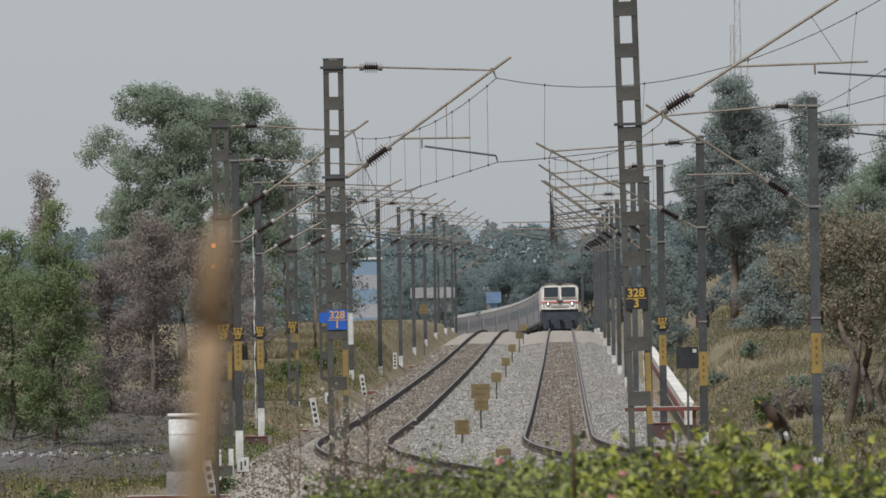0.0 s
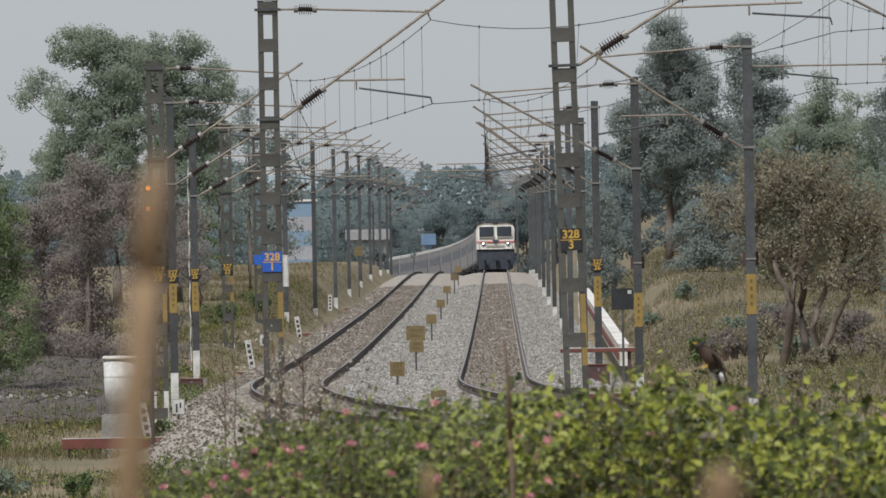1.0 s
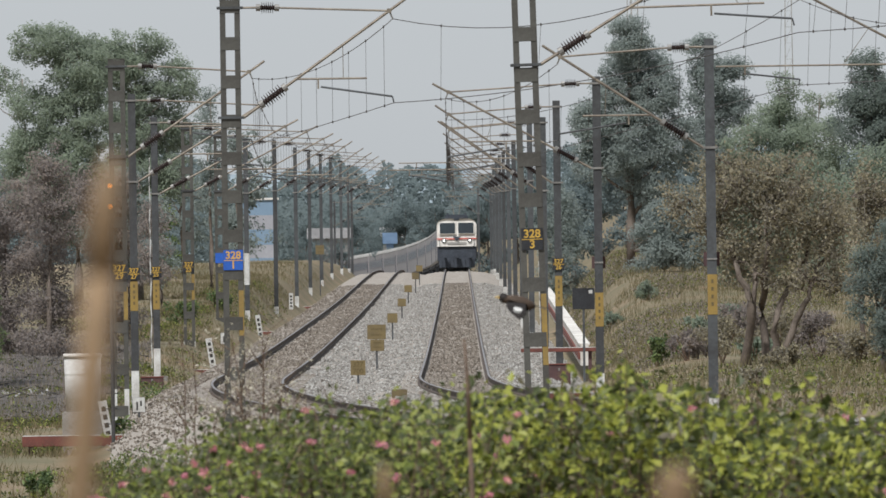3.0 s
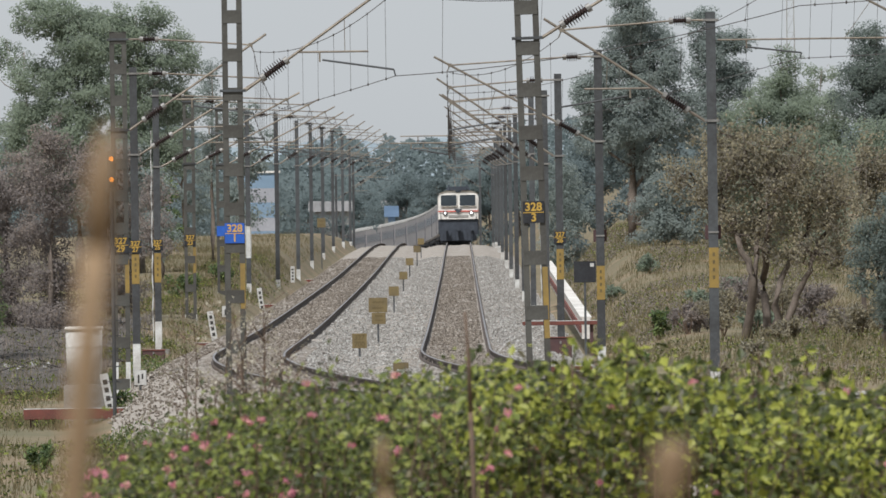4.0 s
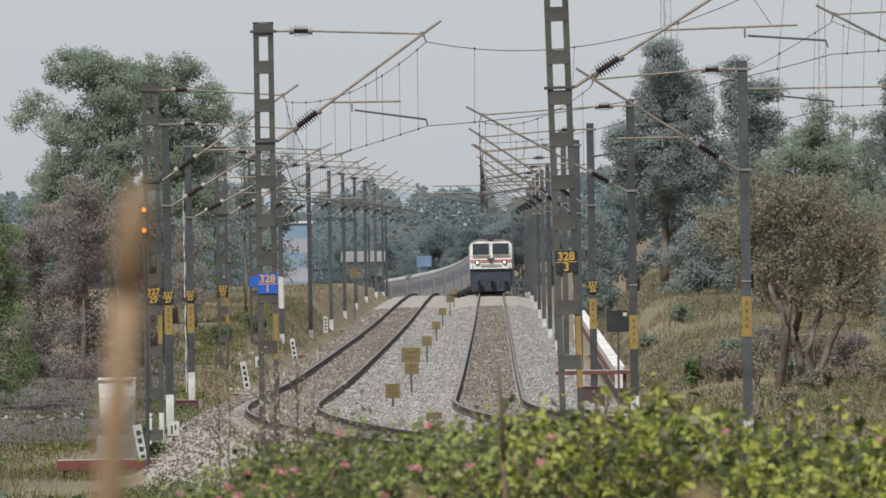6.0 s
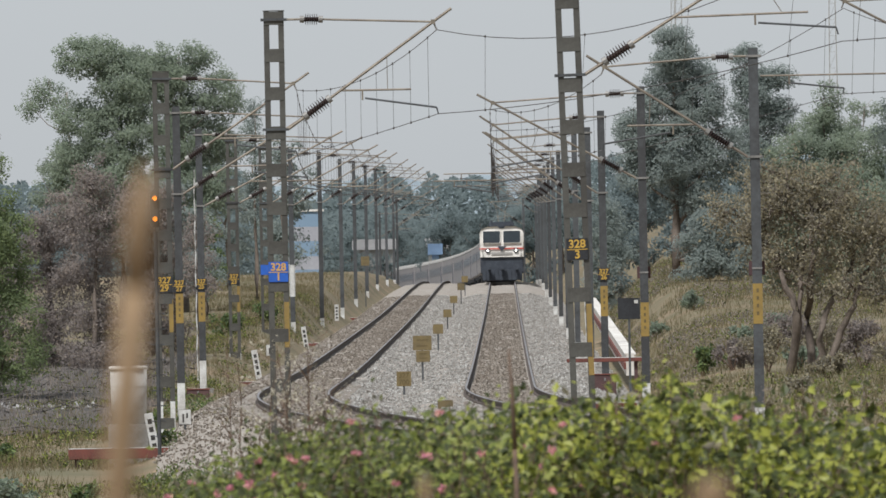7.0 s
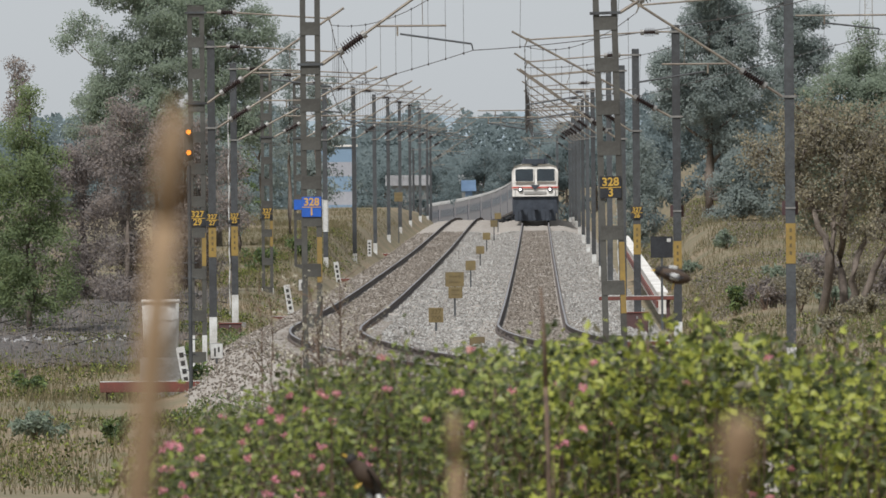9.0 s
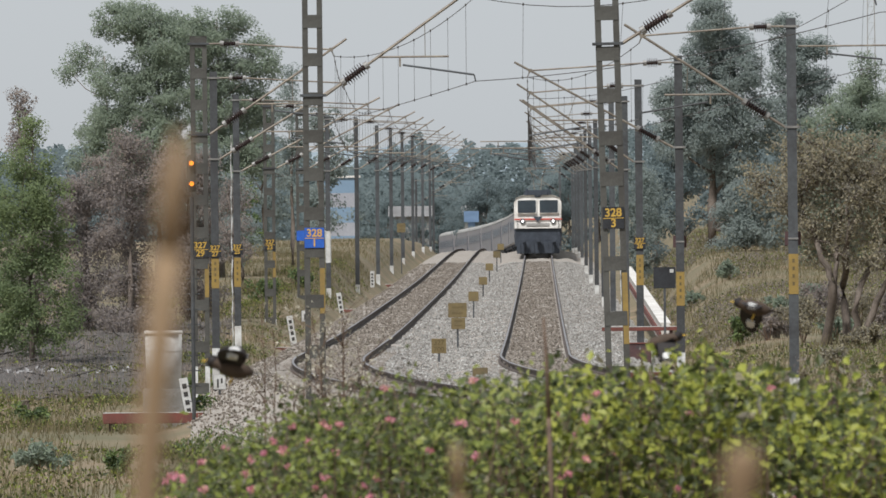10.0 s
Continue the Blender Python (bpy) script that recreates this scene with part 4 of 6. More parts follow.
lobed_tree(-8.8, 350, [(-9.3, 5.1, 0.7, 0.9), (-8.4, 5.0, 0.7, 0.9), (-8.8, 3.6, 1.0, 1.1), (-8.7, 1.9, 1.0, 1.0), (-8.6, 0.7, 1.0, 0.7)], "leaf_dead", brown, **burnt)
lobed_tree(-7.5, 362, [(-7.5, 4.2, 0.6, 0.9), (-7.6, 2.6, 0.8, 1.0)], "leaf_dead", brown, **dict(burnt, density=30))
slim = "slender bright green tree with a narrow upright crown"
green = dict(trunk=0.09, density=56, leaves=90, size=0.095, clump=0.36, droop=0.6)
lobed_tree(-12.2, 300, [(-12.2, 6.15, 0.42, 0.55), (-12.2, 5.2, 0.75, 0.7), (-12.5, 4.3, 0.95, 0.8), (-11.7, 4.1, 0.75, 0.75), (-12.2, 3.1, 1.2, 1.0), (-12.0, 1.8, 1.3, 1.0), (-12.0, 0.5, 1.25, 0.9)], "leaf_green", slim, **green)
lobed_tree(-13.6, 304, [(-13.6, 5.2, 0.6, 0.8), (-13.7, 3.6, 1.0, 1.1), (-13.5, 1.8, 1.1, 1.0), (-13.6, 0.5, 1.1, 0.8)], "leaf_green", slim, **green)
lobed_tree(-12.95, 312, [(-12.95, 7.2, 0.26, 0.45), (-12.98, 6.5, 0.33, 0.5), (-12.98, 5.6, 0.36, 0.6)], "leaf_dead", "thin dry-leaved tree with a narrow upright crown", **green)
tree(-8.3, 418, 5.6, 0.6, "leaf_fresh", "small yellow-green tree between the masts", leaves=2600, clumps=34, clump=0.42, size=0.13, column=True)
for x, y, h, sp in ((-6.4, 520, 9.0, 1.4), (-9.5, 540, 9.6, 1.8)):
    tree(x, y, h, sp, "leaf_grey", "thin tree with haze put into its grey-green leaf colour", leaves=5000, clumps=50, clump=0.8, size=0.2, trunk=0.13)

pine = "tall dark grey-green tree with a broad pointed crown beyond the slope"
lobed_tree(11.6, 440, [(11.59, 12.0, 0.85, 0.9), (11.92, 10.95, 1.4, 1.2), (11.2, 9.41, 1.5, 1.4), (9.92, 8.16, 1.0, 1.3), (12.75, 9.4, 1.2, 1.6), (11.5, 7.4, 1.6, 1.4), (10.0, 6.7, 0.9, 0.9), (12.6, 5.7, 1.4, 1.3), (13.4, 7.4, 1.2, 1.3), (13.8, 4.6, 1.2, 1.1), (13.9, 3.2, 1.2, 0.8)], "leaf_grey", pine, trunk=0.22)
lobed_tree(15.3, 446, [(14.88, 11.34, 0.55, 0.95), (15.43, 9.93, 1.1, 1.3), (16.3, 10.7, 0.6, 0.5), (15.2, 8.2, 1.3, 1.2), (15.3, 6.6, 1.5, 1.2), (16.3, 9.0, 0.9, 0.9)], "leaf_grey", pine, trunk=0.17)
lobed_tree(18.2, 442, [(18.23, 9.5, 0.5, 0.9), (18.22, 8.06, 1.6, 1.0), (17.0, 7.2, 1.3, 1.0), (19.6, 7.3, 1.5, 1.1), (18.4, 6.0, 1.8, 1.1), (20.2, 6.2, 1.4, 1.0), (16.6, 6.0, 1.3, 1.0)], "leaf_tall", "leafy green tree with a spreading crown on the slope", trunk=0.15)
lobed_tree(20.4, 452, [(20.48, 9.4, 0.7, 0.6), (20.0, 8.6, 0.6, 0.5), (20.7, 7.8, 0.9, 0.8)], "leaf_tall", "thin-crowned green tree with bare pale limbs", "pale_bark", 0.1, density=14)
lobed_tree(21.9, 436, [(21.9, 10.6, 0.84, 0.6), (21.9, 9.42, 1.12, 1.12), (21.73, 7.88, 1.55, 1.26), (22.8, 8.8, 1.2, 1.2), (22.0, 6.4, 1.6, 1.3), (23.6, 7.2, 1.4, 1.4)], "leaf_deep", "tall deep green tree with a dense crown", trunk=0.2)
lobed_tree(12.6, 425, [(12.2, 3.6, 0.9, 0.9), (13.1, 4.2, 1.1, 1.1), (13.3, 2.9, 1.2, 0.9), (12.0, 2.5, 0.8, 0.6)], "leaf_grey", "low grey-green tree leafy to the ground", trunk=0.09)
low = "leafy green tree of middle height on the slope"
for x, y, h, sp, mt in ((17.8, 395, 5.4, 1.7, "leaf_tall"), (20.0, 385, 6.0, 1.8, "leaf_tall"), (15.4, 400, 4.8, 1.5, "leaf_tall"), (22.3, 390, 5.8, 1.8, "leaf_deep"), (9.7, 500, 7.0, 1.0, "leaf_grey")):
    tree(x, y, h, sp, mt, low, leaves=17000, clumps=100, clump=0.75, size=0.12, base=0.1, wood=1.5, trunk=0.12)
crooked_tree(11.1, 285, [([(10.65, -0.5), (10.85, 1.5), (10.5, 2.6), (10.0, 3.6)], 0.14), ([(10.75, -0.5), (10.9, 1.9), (11.1, 3.0), (11.2, 4.3)], 0.10), ([(11.25, -0.5), (11.2, 1.5), (11.35, 3.2), (11.3, 4.8)], 0.13),
                         ([(11.45, -0.5), (11.5, 1.2), (12.1, 2.2), (12.7, 3.6)], 0.12), ([(11.65, -0.5), (12.1, 1.1), (12.5, 1.9), (13.1, 3.2)], 0.12)],
             [(9.6, 4.4, 0.9, 0.7, 15), (10.4, 5.1, 0.9, 0.75, 20), (11.4, 5.0, 1.0, 0.8, 22), (12.4, 4.5, 1.0, 0.9, 22), (13.2, 3.7, 0.8, 0.9, 18), (11.3, 3.8, 1.2, 0.8, 18), (8.7, 4.4, 0.4, 0.4, 4), (10.0, 3.2, 0.8, 0.6, 9), (11.6, 2.6, 1.2, 0.6, 10), (13.2, 2.6, 0.8, 0.6, 8)],
             "leaf_dry", "half-bare dry tree with several crooked pale stems and curled leaves")
crooked_tree(14.4, 288, [([(14.2, -0.4), (14.1, 1.6), (14.4, 3.4), (14.2, 5.2)], 0.09), ([(14.6, -0.4), (14.8, 2.0), (15.2, 4.2)], 0.09)],
             [(14.2, 4.6, 0.8, 0.9, 16), (15.1, 4.2, 0.7, 0.9, 14), (14.5, 3.2, 0.9, 0.7, 10)], "leaf_dry", "half-bare dry tree with thin upright branches")
lobed_tree(13.7, 268, [(13.45, 2.4, 0.65, 0.75), (13.95, 3.2, 0.65, 0.7), (13.05, 1.75, 0.4, 0.45), (14.4, 2.3, 0.8, 0.9), (13.8, 1.4, 0.8, 0.7), (14.2, 0.6, 0.8, 0.6)], "leaf_deep", "dense dark green tree at the foot of the slope", trunk=0.1, density=60, leaves=90, size=0.09, clump=0.32)
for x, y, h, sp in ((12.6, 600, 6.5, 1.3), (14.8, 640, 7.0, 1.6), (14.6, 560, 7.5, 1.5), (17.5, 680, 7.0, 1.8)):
    tree(x, y, h, sp, "hazed_leaf", "tree beyond the slope with haze put into its grey-green leaves", leaves=6000, clumps=60, clump=0.9, size=0.22, base=0.08, trunk=0.14)

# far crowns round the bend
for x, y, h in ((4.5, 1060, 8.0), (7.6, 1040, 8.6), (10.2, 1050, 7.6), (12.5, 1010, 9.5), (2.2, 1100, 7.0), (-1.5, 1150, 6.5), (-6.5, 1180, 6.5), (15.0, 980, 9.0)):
    tree(x, y, h, 2.3, "hazed_leaf", "rounded tree grey-green with distance", leaves=11000, clumps=60, clump=1.2, size=0.22, base=0.1, trunk=0.2, z0=-1.0)


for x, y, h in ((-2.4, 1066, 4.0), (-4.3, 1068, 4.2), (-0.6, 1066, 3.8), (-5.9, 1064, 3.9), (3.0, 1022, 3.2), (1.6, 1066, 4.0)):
    tree(x, y, h, 1.1, "hazed_leaf", "low rounded tree grey-green with distance", leaves=2600, clumps=30, clump=0.8, size=0.2, base=0.05, trunk=0.1, z0=-1.0)


def far_woods(name, y, x0, x1, z, h, n, size, material, label):
    xs = x0 + (x1 - x0) * rng.random(n)
    top = np.array([h * (0.55 + 0.45 * (0.5 + 0.5 * noise.noise((x * 0.09, y * 0.01, 2.0)) + 0.35 * noise.noise((x * 0.35, 1.0, 7.0)))) for x in xs])
    pos = np.stack([xs, y + rng.normal(size=n) * 12, z + top * rng.random(n) ** 0.7], 1)
    ob = leaf_cloud(name, pos, size * (0.5 + rng.random(n)), M[material], droop=0.1, ratio=0.8, out=np.tile((0.0, -0.6, 0.6), (n, 1)), loose=0.35)
    return tagged(ob, label, "woods", kind="stuff")


far_woods("distant_woods", 1330, -80, 100, -4, 15.0, 110000, 0.42, "hazed_leaf", "band of far woodland with haze put into its grey-blue colour")
far_woods("distant_woods", 1750, -110, 140, -4, 24.0, 110000, 0.65, "hazed_leaf", "band of far woodland with haze put into its grey-blue colour")


def ridge():
    vs, fs = [], []
    n = 120
    for i in range(n + 1):
        x = -420 + 840 * i / n
        h = 24 + 7 * noise.noise((x * 0.012, 0, 4.0)) + 3 * noise.noise((x * 0.06, 0, 9.0))
        vs += [(x, 3000, -8), (x, 3040, h * 0.7), (x, 3120, h)]
    for i in range(n):
        for j in range(2):
            a = i * 3 + j
            fs.append((a, a + 3, a + 4, a + 1))
    tagged(raw("backdrop_ridge", vs, fs, M["hazed_ridge"], smooth=True), "low wooded ridge on the horizon with haze painted into its blue", "hills", kind="structure")


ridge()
for x, y, w, h, mt in ((10.66, 380, 0.7, 0.75, "leaf_tall"), (8.97, 370, 0.5, 0.6, "leaf_tall"), (10.95, 330, 0.7, 0.7, "leaf_tall"), (8.65, 300, 0.75, 0.95, "leaf_fresh"), (12.3, 340, 0.8, 0.8, "leaf_tall"), (11.2, 292, 0.6, 0.8, "leaf_tall"),
                       (-6.9, 262, 0.7, 0.7, "leaf_fresh"), (-5.9, 236, 0.6, 0.6, "leaf_fresh"), (-6.9, 390, 1.0, 0.9, "leaf_fresh"), (-5.9, 412, 0.9, 0.8, "leaf_fresh"), (-9.8, 244, 0.6, 0.5, "leaf_fresh"),
                       (9.6, 250, 0.6, 0.5, "leaf_dry"), (8.2, 236, 0.5, 0.5, "leaf_dry"), (7.0, 262, 0.5, 0.6, "leaf_fresh"), (-10.8, 215, 0.6, 0.5, "leaf_tall"), (-8.2, 205, 0.7, 0.6, "leaf_tall"), (-6.4, 200, 0.5, 0.5, "leaf_fresh")):
    shrub(x, y, w, h, mt, "low green shrub in dry grass")
for x, y, w, h, mt in ((10.2, 290, 1.1, 1.5, "leaf_dry"), (11.0, 294, 1.2, 1.8, "leaf_dead"), (12.0, 293, 1.2, 1.6, "leaf_dry"), (12.9, 290, 1.2, 1.5, "leaf_dead"), (13.6, 280, 1.0, 1.2, "leaf_dry"), (9.5, 298, 0.9, 0.9, "leaf_dead"), (11.5, 279, 0.7, 0.7, "leaf_dry")):
    shrub(x, y, w, h, mt, "dry brown undergrowth round the crooked tree", n=2200, size=0.10)


def scatter(n, y0, y1, u0, u1, keep=0.0):
    out = []
    while len(out) < n:
        y = y0 + (y1 - y0) * rng.random()
        x = line_x(y) + u0 + (u1 - u0) * rng.random()
        if noise.noise((x * 0.35, y * 0.09, 1.0)) > keep:
            out.append((x, y, land_z(x, y) - 0.02))
    return np.array(out)


for n, y0, y1, u0, u1, keep, hh in ((18000, 168, 300, -24, -9.5, -0.15, 0.32), (14000, 195, 330, 4.2, 18, -0.25, 0.38), (16000, 300, 500, 4.6, 15, -0.4, 0.35), (9000, 400, 640, -17, -8.6, -0.4, 0.3), (8000, 330, 560, 5, 18, -0.1, 0.4), (7000, 300, 560, -18, -9.0, -0.1, 0.35), (1800, 190, 290, -10.2, -9.0, -0.2, 0.25), (9000, 230, 520, -12.5, -8.3, -0.25, 0.28)):
    s = scatter(n, y0, y1, u0, u1, keep)
    blades("dry_grass", s, hh * (0.4 + 0.9 * rng.random(n)), M["grass"], "thin dry grass and weeds on the verge", 0.013)
for n, y0, y1, u0, u1, mt in ((4000, 190, 330, -10.5, -8.9, "bush_dark"), (7000, 240, 500, -11.5, -8.2, "bush_dark"), (9000, 192, 300, -9.9, -7.3, "leaf_fresh"), (4000, 192, 290, -9.9, -7.3, "leaf_dry"), (12000, 175, 420, -24, -9.2, "bush_dark"), (24000, 205, 480, 4.4, 15, "bush_dark"), (16000, 290, 470, 4.6, 13, "leaf_dead"), (9000, 205, 480, 4.4, 15, "leaf_dry"), (12000, 170, 300, -24, -9.5, "bush_dark")):
    s = scatter(n, y0, y1, u0, u1, 0.02)
    s[:, 2] += 0.02 + 0.22 * rng.random(n)
    tagged(leaf_cloud("ground_weeds", s, 0.05 + 0.07 * rng.random(n), M[mt], droop=-0.6), "low straggling weeds on bare earth", "weeds", kind="stuff")


def burnt_patch():
    vs, fs, nx, ny = [], [], 60, 90
    for j in range(ny + 1):
        for i in range(nx + 1):
            x, y = -19 + 12.0 * i / nx, 268 + 84 * j / ny
            e = min(i / 4, (nx - i) / 4, j / 3, (ny - j) / 3, 1.0)
            k = 0.20 + 0.05 * noise.noise((x * 1.9, y * 0.6, 0)) + 0.03 * rng.random()
            vs.append((x + 0.08 * rng.normal(), y + 0.3 * rng.normal(), land_z(x, y) - 0.15 + (k + 0.02) * e))
    for j in range(ny):
        for i in range(nx):
            a = j * (nx + 1) + i
            fs.append((a, a + 1, a + nx + 2, a + nx + 1))
    tagged(raw("burnt_ground", vs, fs, M["char"], smooth=True), "blackened burnt ground under the scorched trees", "ground", kind="structure")
    n = 9000
    p = np.stack([-18.8 + 11.8 * rng.random(n), 266 + 86 * rng.random(n), np.zeros(n)], 1)
    p[:, 2] = [land_z(a, b) + 0.04 for a, b, _ in p]
    blades("burnt_stubble", p, 0.10 + 0.22 * rng.random(n), M["leaf_dead"], "scorched brown stubble on burnt ground", 0.02)
    vs, fs = [], []
    for i in range(420):
        x, y = -18 + 11 * rng.random(), 262 + 85 * rng.random()
        z = land_z(x, y) + 0.12
        a = rng.random() * 6.28
        L = 0.25 + 0.6 * rng.random()
        v, f = polytube([(x, y, z), (x + L * math.cos(a), y + L * math.sin(a), z + 0.3 * L * rng.random())], [0.03, 0.012], 4)
        fs += [tuple(k + len(vs) for k in g) for g in f]
        vs += v
    tagged(raw("charred_sticks", vs, fs, M["char"]), "charred sticks and stubble on burnt ground", "debris", kind="stuff")


burnt_patch()


def stones(name, n, y0, y1, spans, material, label):
    """Loose angular stones, tumbled at random over the given strips of the trackbed."""
    base = np.array([(-1, -1, -0.6), (1, -0.8, -0.6), (0.9, 1, -0.5), (-0.8, 0.9, -0.6), (-0.3, -0.2, 0.7), (0.4, 0.3, 0.6)])
    tri = np.array([(0, 1, 4), (1, 5, 4), (1, 2, 5), (2, 3, 5), (3, 4, 5), (3, 0, 4)])
    y = y0 + (y1 - y0) * rng.random(n) ** 1.5
    pick = rng.integers(0, len(spans), n)
    sp = np.array(spans)
    u = sp[pick, 0] + (sp[pick, 1] - sp[pick, 0]) * rng.random(n)
    prof_u = [-9.5, -8.3, -7.3, -6.0, -4.4, -3.6, -2.6, -1.8, -0.9, 0.9, 1.9, 2.9, 4.2]
    prof_z = [-1.6, -0.85, -0.30, -0.22, -0.22, -0.27, -0.45, -0.27, -0.22, -0.22, -0.26, -0.5, -0.98]
    c = np.array([list(line_pose(b, a)[0]) for a, b in zip(u, y)])
    c[:, 2] += np.interp(u, prof_u, prof_z) + 0.03 + 0.03 * rng.random(n)
    q, _ = np.linalg.qr(rng.normal(size=(n, 3, 3)))
    s = 0.016 + 0.024 * rng.random(n) ** 1.5
    v = c[:, None, :] + np.einsum("nij,kj->nki", q, base) * s[:, None, None]
    f = (np.arange(n)[:, None, None] * 6 + tri[None]).reshape(-1, 3)
    me = bpy.data.meshes.new(name)
    me.from_pydata(v.reshape(-1, 3).tolist(), [], f.tolist())
    me.materials.append(M[material])
    tagged(new(name, me), label, "stones", kind="stuff")


stones("ballast_stones", 60000, 186, 640, ((-4.2, -1.0), (1.0, 3.8)), "stone", "loose pale broken stones on the ballast shoulders")
stones("brown_stones", 46000, 186, 640, ((-8.9, -6.2), (-5.9, -4.4), (-0.75, 0.75)), "brown_stone", "loose brownish stones between the rails")


# ---- lineside things ----
def board_post(x, y, top, w, h, label, words=("", ""), lower=None, dark=False):
    z = land_z(x, y) if abs(x - line_x(y) + 2.6) > 1.5 else rail_z(y) - 0.5
    t = thing("distance_board", (x, y, 0), label, "sign", "boards between the tracks")
    part("post", box(bmesh.new(), (0, 0.03, (top + z) / 2), (0.06, 0.04, top - z)), M["dark_steel"], t)
    b = part("board", box(bmesh.new(), (0, 0, top - h / 2), (w, 0.02, h), bevel=0.006), M["black" if dark else "board"], t)
    if words[0]:
        for k, wd in enumerate(words):
            text(wd, h * 0.48, M["faded_ink"], b, pose(0, -0.014, top - h * (0.27 + 0.47 * k), 90))
    elif not dark and w > 0.45:
        for k in range(2):
            part("marking", box(bmesh.new(), (0, -0.012, top - h * (0.3 + 0.4 * k)), (w * 0.62, 0.004, h * 0.12)), M["faded_ink"], b)
    if lower:
        lw, lh = lower
        b2 = part("lower_board", box(bmesh.new(), (0.02, 0.0, top - h - lh / 2 - 0.01), (lw, 0.02, lh), bevel=0.006), M["board"], t)
        for k in range(2):
            part("marking", box(bmesh.new(), (0.02, -0.012, top - h - lh * (0.3 + 0.4 * k)), (lw * 0.6, 0.004, lh * 0.15)), M["faded_ink"], b2)
    return t


yb = "small faded yellow distance board on a short post in the ballast"
board_post(-0.17, 275, 0.26, 0.40, 0.40, yb, ("327", "700"))
board_post(0.38, 305, 0.95, 0.56, 0.44, "large faded yellow board above a smaller one, between the tracks", lower=(0.42, 0.34))
for x, y, z, s in ((1.09, 385, 0.65, 0.38), (1.78, 470, 0.65, 0.38), (2.39, 540, 0.91, 0.40), (3.10, 600, 1.33, 0.42), (3.67, 660, 1.56, 0.42), (0.82, 240, -0.00, 0.36)):
    board_post(x, y, z, s, s * 0.95, yb)
t = board_post(5.80, 268, 2.17, 0.58, 0.56, "square black signboard on a thin post in the grass", dark=True)
t["group"] = ""
part("sticker", box(bmesh.new(), (0.19, -0.013, 2.17 - 0.1), (0.1, 0.006, 0.09)), M["white"], t)
board_post(-2.52, 600, 3.03, 0.5, 0.55, "orange-yellow board on a post beside the far masts")


def white_board(x, y, z, h, tilt):
    t = thing("tilted_marker", (x, y, z), "narrow white marker board leaning beside a mast", "sign", "white marker boards")
    m = Euler((0, radians(tilt), 0)).to_matrix().to_4x4()
    b = part("board", box(bmesh.new(), (0, 0, h / 2), (0.2, 0.02, h), m, 0.006), M["white"], t)
    for k in range(4):
        part("marking", box(bmesh.new(), (0, -0.013, h * (0.2 + 0.2 * k)), (0.1, 0.005, h * 0.12), m), M["ink"], b)


white_board(-5.88, 234, -1.01, 0.95, -10)
white_board(-4.90, 330, -0.58, 0.95, -9)
white_board(-4.24, 420, -0.61, 1.0, -8)
white_board(-3.55, 500, -0.00, 0.8, 0)


def small_plate(x, y, z):
    t = thing("marker_plate", (x, y, z), "small white lettered plate on a short stake", "sign", "white marker boards")
    b = part("plate", box(bmesh.new(), (0, 0, 0.75), (0.3, 0.02, 0.36), bevel=0.01), M["white"], t)
    part("marking", box(bmesh.new(), (-0.04, -0.013, 0.72), (0.04, 0.005, 0.2)), M["ink"], b)
    part("marking", box(bmesh.new(), (0.05, -0.013, 0.78), (0.04, 0.005, 0.12)), M["ink"], b)
    part("stake", box(bmesh.new(), (0, 0.02, 0.3), (0.05, 0.03, 0.7)), M["dark_steel"], t)


small_plate(-5.29, 238, -0.99)
small_plate(-4.48, 328, -0.38)


def red_beam(x, y, z, L, rz, h=0.13):
    near = y < 300
    if not near:
        z = land_z(x, y) + h / 2 - 0.01
    t = thing("red_barrier_beam", (x, y, z), "low red-oxide beam with a white-painted top across the verge", "barrier", "red beams", rz=rz)
    part("beam", box(bmesh.new(), (0, 0, 0), (L, 0.14, h), bevel=0.012), M["maroon"], t)
    part("painted_top", box(bmesh.new(), (0, 0, h / 2 + 0.008), (L * 0.99, 0.12, 0.016)), M["white"], t, "white painted top edge")
    g = min(land_z(x, y) - z, -0.2)
    for s in (-0.42, 0.42) if near else ():
        part("post", box(bmesh.new(), (s * L, 0.1, g / 2), (0.1, 0.06, -g + 0.1)), M["maroon_dark"], t)


red_beam(-6.68, 233.5, -0.98, 2.4, 0, 0.24)
red_beam(-5.15, 330, -0.50, 1.3, 0)
red_beam(-4.28, 428, 0.12, 2.2, 0)
red_beam(-3.14, 540, 0.47, 1.7, 0)
red_beam(-2.21, 620, 0.87, 1.8, 0)
red_beam(5.43, 284, 0.36, 2.1, 0, 0.11)
red_beam(4.29, 222, 0.08, 1.3, 0)
red_beam(6.42, 420, 0.70, 1.6, 0)


def maroon_box(x, y, z, w, h):
    t = thing("trackside_box", (x, y, z), "dark maroon equipment box on a stand beside a mast", "equipment box", "trackside boxes")
    part("body", box(bmesh.new(), (0, 0, 0), (w, 0.4, h), bevel=0.015), M["maroon_dark"], t)
    part("lid", box(bmesh.new(), (0, 0, h / 2 + 0.015), (w + 0.04, 0.44, 0.03)), M["maroon"], t)
    part("hasp", box(bmesh.new(), (0, -0.21, h * 0.3), (0.05, 0.02, 0.08)), M["fitting"], t)
    g = min(land_z(x, y) - z, -h / 2 - 0.1)
    part("stand", box(bmesh.new(), (0, 0, (g - h / 2) / 2), (w * 0.6, 0.25, -g - h / 2)), M["cement"], t)


maroon_box(-6.26, 300, -0.67, 0.66, 0.40)
maroon_box(5.36, 280, -0.31, 0.62, 0.62)


